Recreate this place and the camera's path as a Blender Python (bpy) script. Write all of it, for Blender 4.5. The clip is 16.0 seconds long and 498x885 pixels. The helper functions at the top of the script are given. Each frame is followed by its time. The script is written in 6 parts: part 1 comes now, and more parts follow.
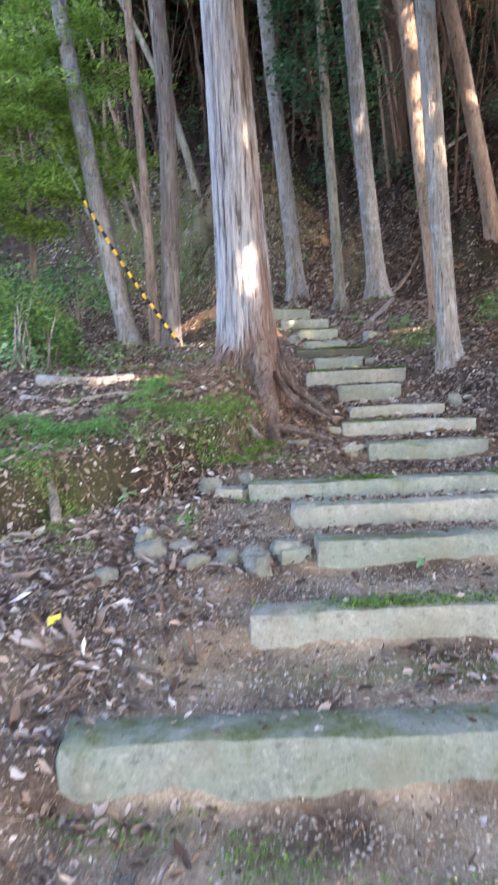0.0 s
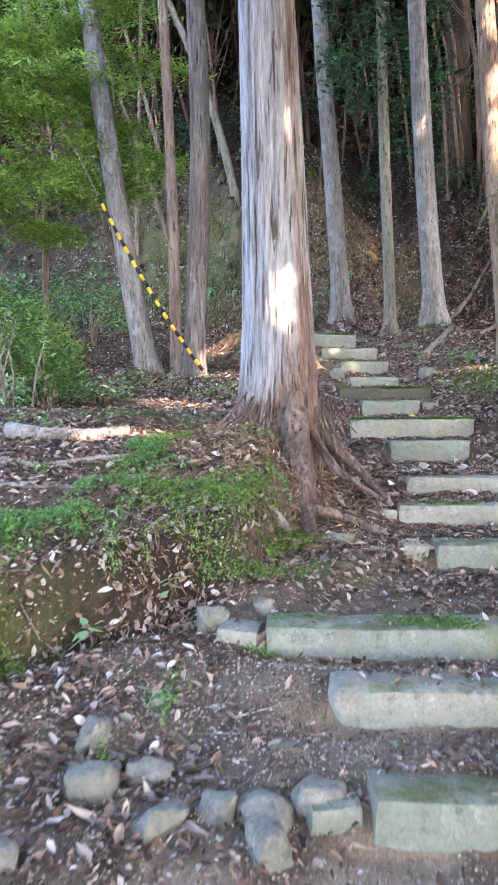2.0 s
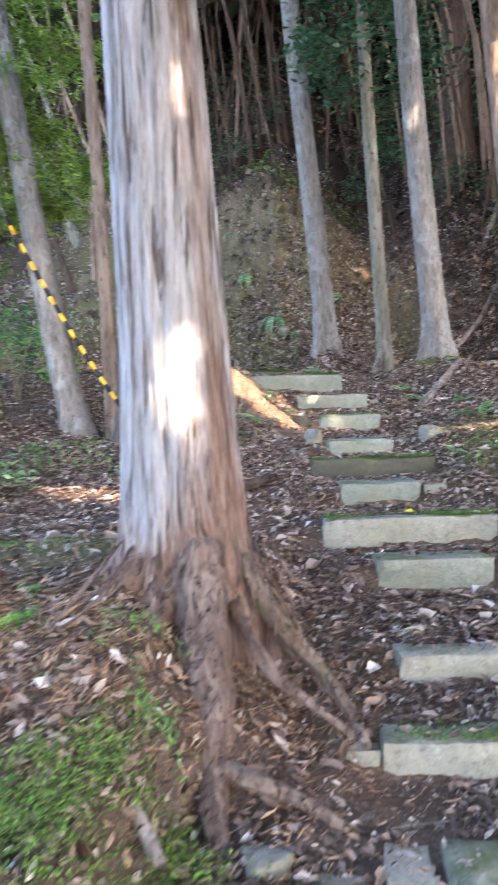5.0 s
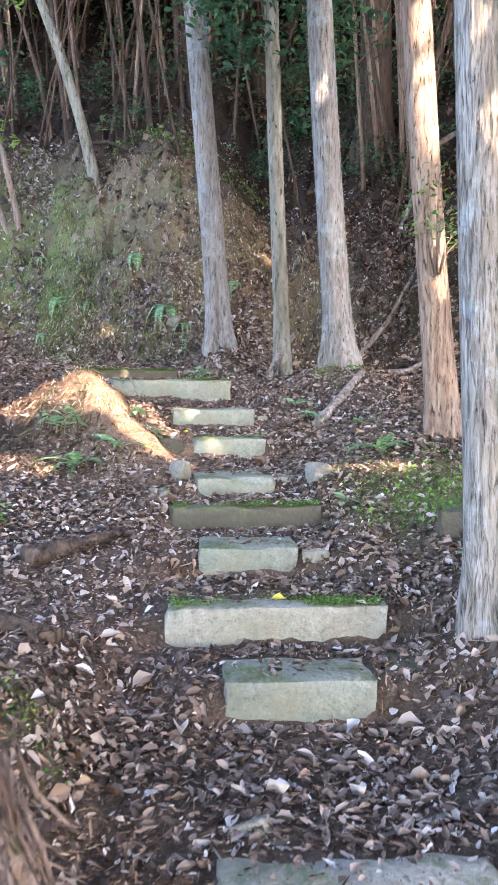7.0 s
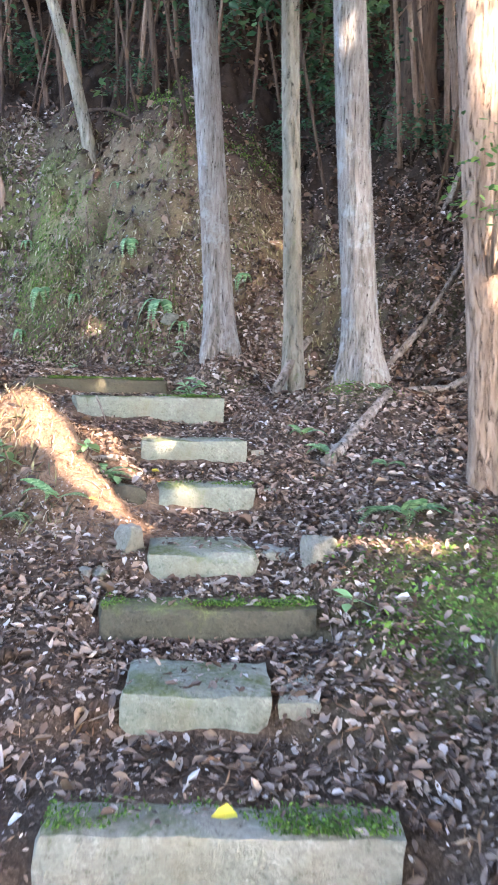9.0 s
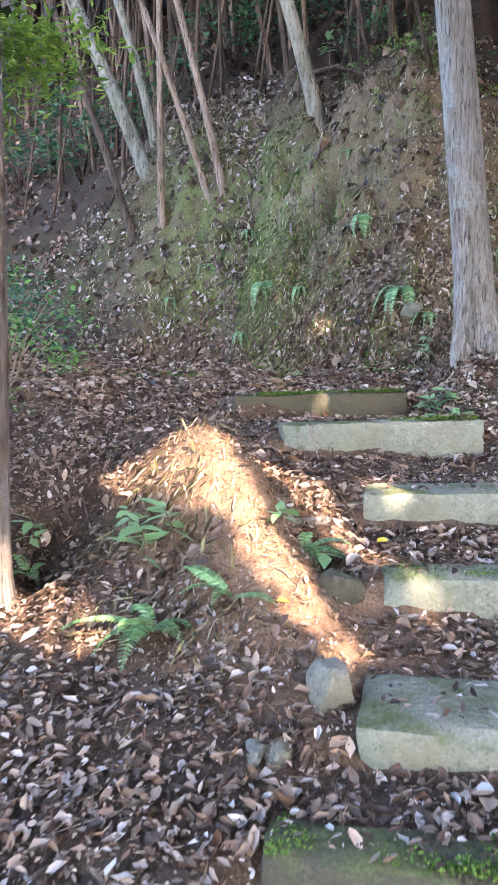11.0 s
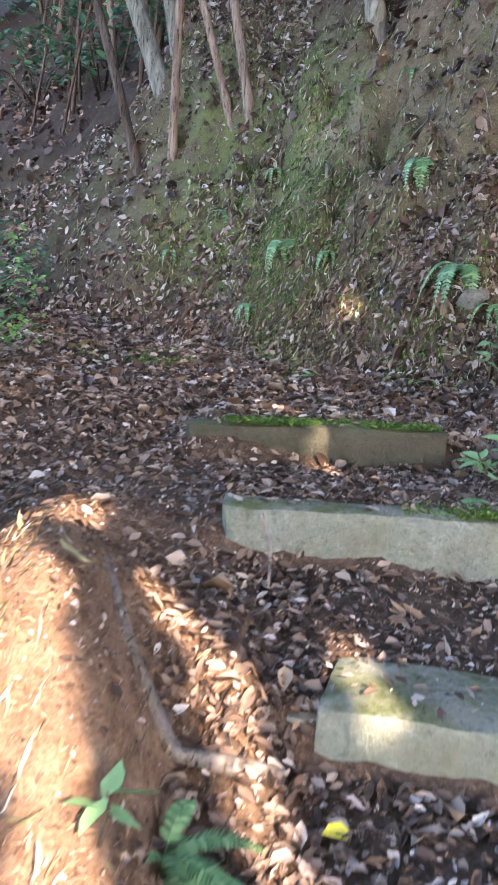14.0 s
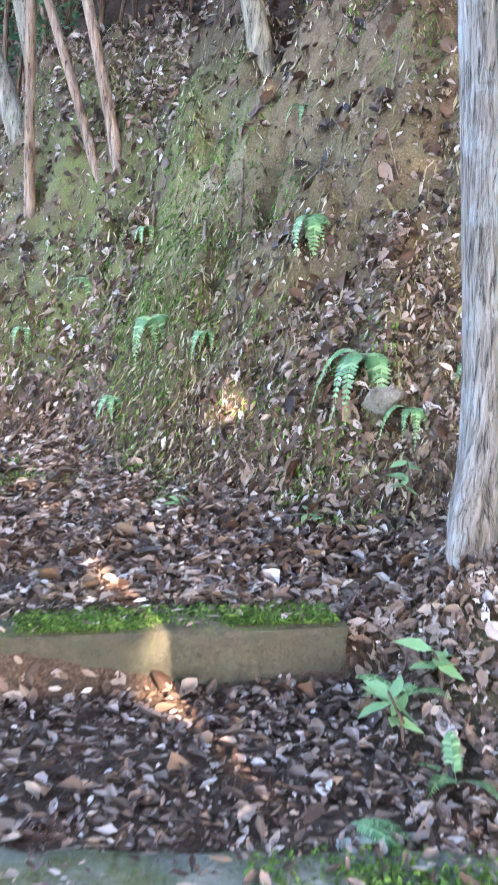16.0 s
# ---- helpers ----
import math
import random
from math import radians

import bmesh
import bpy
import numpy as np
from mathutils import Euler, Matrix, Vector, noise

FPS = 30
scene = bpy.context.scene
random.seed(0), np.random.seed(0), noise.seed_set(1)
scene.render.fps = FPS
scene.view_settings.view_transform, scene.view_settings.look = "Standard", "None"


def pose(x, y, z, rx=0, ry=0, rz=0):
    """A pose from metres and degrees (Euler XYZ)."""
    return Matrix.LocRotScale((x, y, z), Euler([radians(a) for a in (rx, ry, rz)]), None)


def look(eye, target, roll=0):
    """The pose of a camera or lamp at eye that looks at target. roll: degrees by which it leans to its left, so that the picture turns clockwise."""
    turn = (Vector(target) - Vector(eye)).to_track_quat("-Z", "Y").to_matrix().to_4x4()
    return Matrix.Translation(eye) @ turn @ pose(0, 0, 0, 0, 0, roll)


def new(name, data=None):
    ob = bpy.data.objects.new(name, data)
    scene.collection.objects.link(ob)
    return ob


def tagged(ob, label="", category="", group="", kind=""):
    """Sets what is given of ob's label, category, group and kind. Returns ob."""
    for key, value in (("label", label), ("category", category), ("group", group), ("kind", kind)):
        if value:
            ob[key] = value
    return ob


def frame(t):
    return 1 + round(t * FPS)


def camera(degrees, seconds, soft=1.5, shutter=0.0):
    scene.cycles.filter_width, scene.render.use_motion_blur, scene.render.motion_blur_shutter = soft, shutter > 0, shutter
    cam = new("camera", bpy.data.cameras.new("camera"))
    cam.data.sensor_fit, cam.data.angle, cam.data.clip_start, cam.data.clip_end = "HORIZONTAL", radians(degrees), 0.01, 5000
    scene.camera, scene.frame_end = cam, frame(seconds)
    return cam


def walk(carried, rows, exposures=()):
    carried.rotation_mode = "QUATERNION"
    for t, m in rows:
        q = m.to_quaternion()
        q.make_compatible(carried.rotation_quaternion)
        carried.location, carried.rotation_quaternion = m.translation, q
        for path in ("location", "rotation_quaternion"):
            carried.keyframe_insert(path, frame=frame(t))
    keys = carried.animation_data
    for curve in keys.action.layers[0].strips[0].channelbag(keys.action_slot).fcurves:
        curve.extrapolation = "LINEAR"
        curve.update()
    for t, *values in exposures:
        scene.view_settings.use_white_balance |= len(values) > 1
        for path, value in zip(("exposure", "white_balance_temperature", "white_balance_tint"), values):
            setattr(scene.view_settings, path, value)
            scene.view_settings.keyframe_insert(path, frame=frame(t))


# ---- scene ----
cam = camera(33.3, 16.0, 1.0, 0.4)
KELVIN, TINT = 6350, 20
EXPOSURES = [(0.0, 3.46), (2.5, 3.72), (5.0, 3.8), (7.5, 4.16), (10.5, 4.1), (12.0, 3.84), (13.0, 3.76), (14.3, 3.84), (15.0, 4.22), (16.0, 4.58)]
PATH = [
    (0, (0.019, 0.258, 1.494), (-0.01, 2.256, 1.407), -2.6),
    (0.5, (-0.005, 0.632, 1.586), (0.044, 2.632, 1.595), -2.4),
    (1, (0.043, 1.042, 1.674), (-0.02, 3.041, 1.669), -0.4),
    (1.5, (0.025, 1.447, 1.757), (-0.098, 3.443, 1.709), 0.3),
    (2, (0.05, 1.831, 1.851), (-0.062, 3.827, 1.789), -0.2),
    (2.5, (0.154, 2.226, 1.985), (0.001, 4.219, 1.938), -1.5),
    (3, (0.187, 2.597, 2.034), (0.044, 4.59, 1.964), -2.6),
    (3.5, (0.212, 2.929, 2.115), (0.089, 4.924, 2.031), -3.0),
    (4, (0.329, 3.306, 2.258), (0.11, 5.294, 2.226), -2.9),
    (4.5, (0.413, 3.546, 2.309), (0.198, 5.535, 2.295), -2.5),
    (5, (0.43, 3.958, 2.393), (0.297, 5.953, 2.359), -2.1),
    (5.2, (0.464, 4.102, 2.462), (0.425, 6.101, 2.425), -1.7),
    (7.3, (0.861, 5.41, 2.874), (0.925, 7.401, 2.724), 0.0),
    (7.5, (0.905, 5.593, 2.918), (0.94, 7.584, 2.741), 0.5),
    (8, (0.941, 6.002, 2.969), (0.957, 7.992, 2.773), 0.6),
    (8.2, (0.986, 6.131, 2.99), (1.031, 8.12, 2.827), 0.8),
    (10.3, (1.166, 7.952, 3.23), (0.728, 9.898, 3.087), 0.7),
    (10.5, (1.155, 8.105, 3.242), (0.621, 10.023, 3.043), -0.2),
    (11, (1.065, 8.404, 3.3), (0.447, 10.297, 3.115), -1.4),
    (11.5, (1.064, 8.816, 3.293), (0.364, 10.682, 3.131), -0.1),
    (12, (0.979, 9.146, 3.394), (0.075, 10.896, 3.05), 0.8),
    (12.5, (0.864, 9.477, 3.523), (0.042, 11.261, 3.148), 1.8),
    (13, (0.787, 9.686, 3.577), (0.054, 11.516, 3.235), 2.3),
    (13.5, (0.859, 10.001, 3.543), (0.123, 11.83, 3.209), 2.7),
    (14, (0.903, 10.377, 3.652), (0.162, 12.204, 3.319), 2.9),
    (14.5, (0.853, 10.744, 3.763), (0.157, 12.582, 3.39), 1.0),
    (15, (0.865, 11.139, 3.846), (0.222, 12.997, 3.476), 0.3),
    (15.5, (0.835, 11.489, 3.951), (0.214, 13.361, 3.618), 0.7),
    (16, (0.798, 11.778, 3.991), (0.182, 13.665, 3.749), 1.1),
]
walk(cam, [(t, look(eye, target, roll)) for t, eye, target, roll in PATH],
     [(t, e, KELVIN, TINT) for t, e in EXPOSURES])

# ---- world and sun ----
SUN_AZ, SUN_EL = radians(138.0), radians(30.0)   # azimuth clockwise from +y
SUN = Vector((math.sin(SUN_AZ) * math.cos(SUN_EL), math.cos(SUN_AZ) * math.cos(SUN_EL), math.sin(SUN_EL)))
world = bpy.data.worlds.new("world")
scene.world = world
world.use_nodes = True
wn = world.node_tree
sky = wn.nodes.new("ShaderNodeTexSky")
sky.sky_type = "NISHITA"
sky.sun_disc = False
sky.sun_elevation, sky.sun_rotation = SUN_EL, SUN_AZ
bg = wn.nodes["Background"]
bg.inputs["Strength"].default_value = 0.15
wn.links.new(sky.outputs[0], bg.inputs["Color"])
sun = new("sun", bpy.data.lights.new("sun", "SUN"))
sun.data.energy, sun.data.angle, sun.data.color = 2.5, radians(0.45), (1.0, 0.80, 0.58)
sun.matrix_world = look(SUN * 60, (0, 0, 0))


# ---- materials ----
def mat(name, rough=0.85, spec=0.3):
    m = bpy.data.materials.new(name)
    m.use_nodes = True
    b = m.node_tree.nodes["Principled BSDF"]
    b.inputs["Roughness"].default_value = rough
    b.inputs["Specular IOR Level"].default_value = spec
    return m, m.node_tree, b


def coords(nt, scale=(1, 1, 1)):
    c = nt.nodes.new("ShaderNodeTexCoord")
    mp = nt.nodes.new("ShaderNodeMapping")
    mp.inputs["Scale"].default_value = scale
    nt.links.new(c.outputs["Object"], mp.inputs["Vector"])
    return mp.outputs["Vector"]


def noise_tex(nt, vec, scale, detail=6.0, rough=0.6, distort=0.0):
    n = nt.nodes.new("ShaderNodeTexNoise")
    n.inputs["Scale"].default_value, n.inputs["Detail"].default_value = scale, detail
    n.inputs["Roughness"].default_value, n.inputs["Distortion"].default_value = rough, distort
    if vec is not None:
        nt.links.new(vec, n.inputs["Vector"])
    return n.outputs["Fac"]


def ramp(nt, fac, stops):
    r = nt.nodes.new("ShaderNodeValToRGB")
    el = r.color_ramp.elements
    while len(el) < len(stops):
        el.new(0.5)
    for e, (p, c) in zip(el, stops):
        e.position, e.color = p, (*c, 1) if len(c) == 3 else c
    nt.links.new(fac, r.inputs["Fac"])
    return r.outputs["Color"]


def blend(nt, fac, a, b, mode="MIX"):
    x = nt.nodes.new("ShaderNodeMix")
    x.data_type, x.blend_type = "RGBA", mode
    for sock, v in ((x.inputs["Factor"], fac), (x.inputs[6], a), (x.inputs[7], b)):
        if isinstance(v, (int, float)):
            sock.default_value = v
        elif isinstance(v, tuple):
            sock.default_value = (*v, 1)
        else:
            nt.links.new(v, sock)
    return x.outputs[2]


def relief(nt, b, height, strength, distance=0.02):
    k = nt.nodes.new("ShaderNodeBump")
    k.inputs["Strength"].default_value, k.inputs["Distance"].default_value = strength, distance
    nt.links.new(height, k.inputs["Height"])
    nt.links.new(k.outputs["Normal"], b.inputs["Normal"])


def attr(nt, name):
    a = nt.nodes.new("ShaderNodeAttribute")
    a.attribute_name = name
    return a.outputs["Fac"]


def math_node(nt, op, a, b):
    k = nt.nodes.new("ShaderNodeMath")
    k.operation, k.use_clamp = op, True
    for sock, v in zip(k.inputs, (a, b)):
        if isinstance(v, (int, float)):
            sock.default_value = v
        else:
            nt.links.new(v, sock)
    return k.outputs[0]


def soil_material():
    m, nt, b = mat("soil", 0.95, 0.15)
    v = coords(nt)
    big, mid, fine = noise_tex(nt, v, 1.3, 5), noise_tex(nt, v, 14, 8, 0.7), noise_tex(nt, v, 90, 6, 0.75)
    earth = ramp(nt, mid, [(0.3, (0.018, 0.012, 0.009)), (0.48, (0.075, 0.052, 0.038)), (0.72, (0.23, 0.17, 0.13))])
    red = ramp(nt, fine, [(0.3, (0.05, 0.03, 0.02)), (0.7, (0.18, 0.115, 0.078))])
    grit = ramp(nt, fine, [(0.35, (0.018, 0.013, 0.010)), (0.55, (0.085, 0.062, 0.047)), (0.75, (0.26, 0.215, 0.175))])
    c = blend(nt, ramp(nt, big, [(0.42, (0, 0, 0)), (0.62, (1, 1, 1))]), earth, red)
    c = blend(nt, 0.5, c, grit)
    c = blend(nt, attr(nt, "red"), c, ramp(nt, blend(nt, 0.5, mid, fine), [(0.34, (0.075, 0.042, 0.026)), (0.5, (0.22, 0.137, 0.088)), (0.66, (0.37, 0.265, 0.185))]))
    c = blend(nt, attr(nt, "clay"), c, ramp(nt, blend(nt, 0.4, fine, mid), [(0.3, (0.10, 0.07, 0.046)), (0.5, (0.30, 0.23, 0.165)), (0.68, (0.52, 0.43, 0.33))]))
    # dark humus tone, also carrying the wood's shade as colour
    c = blend(nt, attr(nt, "humus_shade"), c, ramp(nt, blend(nt, 0.5, mid, fine), [(0.3, (0.012, 0.008, 0.006)), (0.5, (0.036, 0.024, 0.017)), (0.72, (0.085, 0.06, 0.044))]))
    green = ramp(nt, fine, [(0.25, (0.04, 0.055, 0.016)), (0.5, (0.12, 0.145, 0.045)), (0.75, (0.26, 0.28, 0.11))])
    patch = math_node(nt, "MULTIPLY", attr(nt, "moss"), ramp(nt, noise_tex(nt, v, 6, 7, 0.7), [(0.36, (0, 0, 0)), (0.52, (1, 1, 1))]))
    c = blend(nt, patch, c, green)
    nt.links.new(c, b.inputs["Base Color"])
    relief(nt, b, blend(nt, 0.5, mid, fine), 0.9, 0.03)
    return m


def bark_material(name, dark, mid, pale, stretch=0.09, scale=26.0, strip=0.55, lichen=(0.34, 0.36, 0.33), lichen_at=0.62):
    m, nt, b = mat(name, 0.9, 0.2)
    v = coords(nt, (1, 1, stretch))
    fibre, broad = noise_tex(nt, v, scale, 8, 0.7, 0.4), noise_tex(nt, v, scale * 0.22, 4, 0.6)
    c = ramp(nt, fibre, [(0.32, dark), (0.5, mid), (0.68, pale)])
    c = blend(nt, strip, c, ramp(nt, broad, [(0.3, dark), (0.5, mid), (0.7, pale)]))
    crack = noise_tex(nt, coords(nt, (1, 1, stretch * 0.7)), scale * 1.7, 5, 0.65, 0.8)
    c = blend(nt, ramp(nt, crack, [(0.34, (1, 1, 1)), (0.43, (0, 0, 0))]), c, tuple(k * 0.45 for k in dark))
    spots = noise_tex(nt, coords(nt), 4.5, 7, 0.72)
    c = blend(nt, math_node(nt, "MULTIPLY", ramp(nt, spots, [(lichen_at, (0, 0, 0)), (lichen_at + 0.1, (1, 1, 1))]), 0.7), c, lichen)
    nt.links.new(c, b.inputs["Base Color"])
    relief(nt, b, blend(nt, 0.5, fibre, ramp(nt, crack, [(0.32, (0, 0, 0)), (0.5, (1, 1, 1))])), 1.0, 0.035)
    return m


def cypress_bark():
    """Grey skin in long strips over ruddy fibres; the mesh says how far the skin is worn."""
    m, nt, b = mat("bark_cypress", 0.92, 0.15)
    v = coords(nt, (1, 1, 0.09))
    fibre, broad = noise_tex(nt, v, 48, 8, 0.72, 0.3), noise_tex(nt, v, 9, 5, 0.6, 0.5)
    grey = ramp(nt, fibre, [(0.3, (0.10, 0.09, 0.088)), (0.47, (0.25, 0.24, 0.245)), (0.62, (0.36, 0.36, 0.375)), (0.75, (0.47, 0.475, 0.49))])
    ruddy = ramp(nt, fibre, [(0.3, (0.055, 0.034, 0.026)), (0.5, (0.165, 0.108, 0.085)), (0.7, (0.30, 0.225, 0.185))])
    worn = math_node(nt, "ADD", attr(nt, "worn"), math_node(nt, "MULTIPLY", math_node(nt, "SUBTRACT", broad, 0.36), 0.9))
    c = blend(nt, ramp(nt, worn, [(0.32, (0, 0, 0)), (0.62, (1, 1, 1))]), grey, ruddy)
    crack = noise_tex(nt, coords(nt, (1, 1, 0.06)), 30, 5, 0.6, 0.6)
    slit = ramp(nt, crack, [(0.365, (1, 1, 1)), (0.41, (0, 0, 0))])
    c = blend(nt, math_node(nt, "MULTIPLY", slit, 0.85), c, (0.06, 0.042, 0.033))
    nt.links.new(c, b.inputs["Base Color"])
    relief(nt, b, blend(nt, 0.55, fibre, ramp(nt, crack, [(0.34, (0, 0, 0)), (0.46, (1, 1, 1))])), 1.0, 0.03)
    return m


def stone_material(name, tint=(0.34, 0.34, 0.31), moss_from=0.55, lean_up=0.3):
    m, nt, b = mat(name, 0.88, 0.25)
    v = coords(nt)
    mid, fine = noise_tex(nt, v, 9, 8, 0.7), noise_tex(nt, v, 75, 6, 0.7)
    t = tint
    c = ramp(nt, mid, [(0.3, tuple(k * 0.55 for k in t)), (0.5, t), (0.7, tuple(min(1, k * 1.35) for k in t))])
    c = blend(nt, 0.35, c, ramp(nt, fine, [(0.3, tuple(k * 0.4 for k in t)), (0.7, tuple(min(1, k * 1.9) for k in t))]))
    lich = noise_tex(nt, v, 22, 6, 0.75)
    c = blend(nt, math_node(nt, "MULTIPLY", ramp(nt, lich, [(0.55, (0, 0, 0)), (0.63, (1, 1, 1))]), 0.65), c, tuple(min(1, k * 1.7) for k in t))
    c = blend(nt, math_node(nt, "MULTIPLY", ramp(nt, lich, [(0.36, (1, 1, 1)), (0.44, (0, 0, 0))]), 0.75), c, tuple(k * 0.35 for k in t))
    film = ramp(nt, noise_tex(nt, v, 2.2, 6, 0.65), [(0.40, (0, 0, 0)), (0.62, (1, 1, 1))])
    c = blend(nt, math_node(nt, "MULTIPLY", film, 0.55), c, (t[0] * 0.72, t[1] * 0.88, t[2] * 0.72))
    brown = ramp(nt, noise_tex(nt, v, 4, 5), [(0.5, (0, 0, 0)), (0.66, (1, 1, 1))])
    c = blend(nt, math_node(nt, "MULTIPLY", brown, 0.35), c, tuple(min(k, q * 1.3) for k, q in zip((0.19, 0.14, 0.1), t)))
    g = ramp(nt, fine, [(0.3, (0.055, 0.068, 0.03)), (0.7, (0.15, 0.17, 0.07))])
    geo = nt.nodes.new("ShaderNodeNewGeometry")
    sep = nt.nodes.new("ShaderNodeSeparateXYZ")
    nt.links.new(geo.outputs["Normal"], sep.inputs[0])
    up = math_node(nt, "MULTIPLY", math_node(nt, "ADD", sep.outputs["Z"], 0.15), lean_up)
    k = math_node(nt, "ADD", noise_tex(nt, v, 5, 7, 0.72), up)
    c = blend(nt, ramp(nt, k, [(moss_from + 0.08, (0, 0, 0)), (moss_from + 0.24, (1, 1, 1))]), c, g)
    nt.links.new(c, b.inputs["Base Color"])
    relief(nt, b, blend(nt, 0.5, lich, fine), 1.0, 0.025)
    return m


def leaf_material(name, stops, rough=0.55, trans=0.25, per_object=False):
    m, nt, b = mat(name, rough, 0.35)
    if per_object:
        src = nt.nodes.new("ShaderNodeObjectInfo").outputs["Random"]
    else:
        src = nt.nodes.new("ShaderNodeNewGeometry").outputs["Random Per Island"]
    c = ramp(nt, src, stops)
    veins = noise_tex(nt, coords(nt), 60, 4)
    c = blend(nt, 0.45, c, blend(nt, 1.0, c, ramp(nt, veins, [(0.3, (0.55, 0.55, 0.55)), (0.7, (1, 1, 1))]), "MULTIPLY"))
    nt.links.new(c, b.inputs["Base Color"])
    if trans:
        t = nt.nodes.new("ShaderNodeBsdfTranslucent")
        nt.links.new(c, t.inputs["Color"])
        x = nt.nodes.new("ShaderNodeMixShader")
        x.inputs[0].default_value = trans
        nt.links.new(b.outputs[0], x.inputs[1])
        nt.links.new(t.outputs[0], x.inputs[2])
        nt.links.new(x.outputs[0], nt.nodes["Material Output"].inputs["Surface"])
    return m


def plain(name, c, rough=0.7, spec=0.3):
    m, nt, b = mat(name, rough, spec)
    v = noise_tex(nt, coords(nt), 40, 6, 0.7)
    nt.links.new(ramp(nt, v, [(0.3, tuple(k * 0.7 for k in c)), (0.7, tuple(min(1, k * 1.2) for k in c))]), b.inputs["Base Color"])
    relief(nt, b, v, 0.4, 0.005)
    return m


SOIL = soil_material()
BARK_BIG = cypress_bark()
BARK_GREY = bark_material("bark_grey", (0.10, 0.085, 0.07), (0.25, 0.225, 0.20), (0.41, 0.40, 0.39), 0.17, 36, 0.4, (0.37, 0.39, 0.39), 0.54)
BARK_WARM = bark_material("bark_warm", (0.10, 0.065, 0.045), (0.27, 0.19, 0.14), (0.43, 0.34, 0.27), 0.22, 28, 0.5, (0.36, 0.35, 0.3), 0.66)
BARK_PALE = bark_material("bark_pale", (0.10, 0.09, 0.065), (0.22, 0.20, 0.155), (0.34, 0.32, 0.26), 0.3, 20, 0.4, (0.16, 0.19, 0.09), 0.58)
BARK_DARK = bark_material("bark_dark", (0.028, 0.019, 0.014), (0.085, 0.058, 0.042), (0.16, 0.12, 0.09), 0.15, 30, 0.5, (0.12, 0.13, 0.08), 0.66)
BARK_SOBER = bark_material("bark_sober", (0.06, 0.044, 0.035), (0.155, 0.125, 0.108), (0.29, 0.27, 0.255), 0.12, 34, 0.5, (0.30, 0.31, 0.31), 0.58)
BARK_THIN = bark_material("bark_thin", (0.045, 0.028, 0.02), (0.13, 0.085, 0.06), (0.22, 0.16, 0.12), 0.2, 30, 0.5, (0.16, 0.15, 0.11), 0.64)
ROOT_RUDDY = bark_material("root_ruddy", (0.05, 0.032, 0.025), (0.16, 0.108, 0.085), (0.28, 0.215, 0.18), 0.3, 34, 0.5, (0.2, 0.2, 0.16), 0.64)
ROOT = bark_material("root_bark", (0.06, 0.04, 0.03), (0.17, 0.12, 0.09), (0.3, 0.24, 0.2), 0.4, 24, 0.5, (0.1, 0.12, 0.05), 0.6)
DEADWOOD = bark_material("deadwood", (0.1, 0.08, 0.065), (0.25, 0.21, 0.18), (0.42, 0.38, 0.34), 0.5, 22, 0.4, (0.2, 0.2, 0.15), 0.6)
STONE = stone_material("step_stone", (0.215, 0.222, 0.188), 0.575, 0.22)
STONE_PALE = stone_material("step_stone_pale", (0.275, 0.258, 0.222), 0.595, 0.18)
STONE_MOSS = stone_material("step_stone_mossy", (0.078, 0.07, 0.052), 0.55, 0.2)
ROCK = stone_material("rock", (0.195, 0.185, 0.158), 0.59, 0.17)
LITTER = leaf_material("litter", [(0.0, (0.035, 0.022, 0.016)), (0.3, (0.10, 0.06, 0.042)), (0.55, (0.20, 0.135, 0.10)),
                                  (0.78, (0.33, 0.25, 0.205)), (0.93, (0.44, 0.37, 0.335)), (1.0, (0.58, 0.54, 0.52))], 0.55, 0.1)
# reddish slope leaves, their colours lowered to hold the slope's shade
LITTER_SHADED = leaf_material("litter_shaded", [(0.0, (0.02, 0.012, 0.008)), (0.45, (0.075, 0.040, 0.024)), (0.8, (0.16, 0.095, 0.06)), (1.0, (0.33, 0.23, 0.17))], 0.6, 0.05)
LITTER_MID = leaf_material("litter_mid", [(0.0, (0.05, 0.032, 0.023)), (0.4, (0.14, 0.092, 0.066)), (0.8, (0.25, 0.18, 0.14)), (1.0, (0.38, 0.31, 0.27))], 0.6, 0.05)
FALLEN = leaf_material("fallen", [(0.0, (0.15, 0.09, 0.055)), (0.35, (0.30, 0.20, 0.13)), (0.65, (0.42, 0.33, 0.27)), (1.0, (0.60, 0.56, 0.54))], 0.5, 0.1, True)
NEEDLE = leaf_material("needles", [(0.0, (0.1, 0.05, 0.025)), (0.5, (0.23, 0.13, 0.07)), (1.0, (0.36, 0.25, 0.17))], 0.7, 0.0)
GREEN_CONIFER = leaf_material("conifer_green", [(0.0, (0.12, 0.22, 0.035)), (0.5, (0.25, 0.39, 0.065)), (1.0, (0.42, 0.56, 0.12))], 0.6, 0.5)
GREEN_BROAD = leaf_material("broadleaf_green", [(0.0, (0.025, 0.08, 0.04)), (0.6, (0.055, 0.145, 0.07)), (1.0, (0.12, 0.23, 0.10))], 0.35, 0.25)
GREEN_SHRUB = leaf_material("shrub_green", [(0.0, (0.05, 0.12, 0.035)), (0.5, (0.11, 0.22, 0.06)), (1.0, (0.26, 0.38, 0.10))], 0.4, 0.35)
GREEN_FERN = leaf_material("fern_green", [(0.0, (0.09, 0.21, 0.09)), (0.5, (0.19, 0.36, 0.16)), (1.0, (0.36, 0.52, 0.27))], 0.42, 0.25)
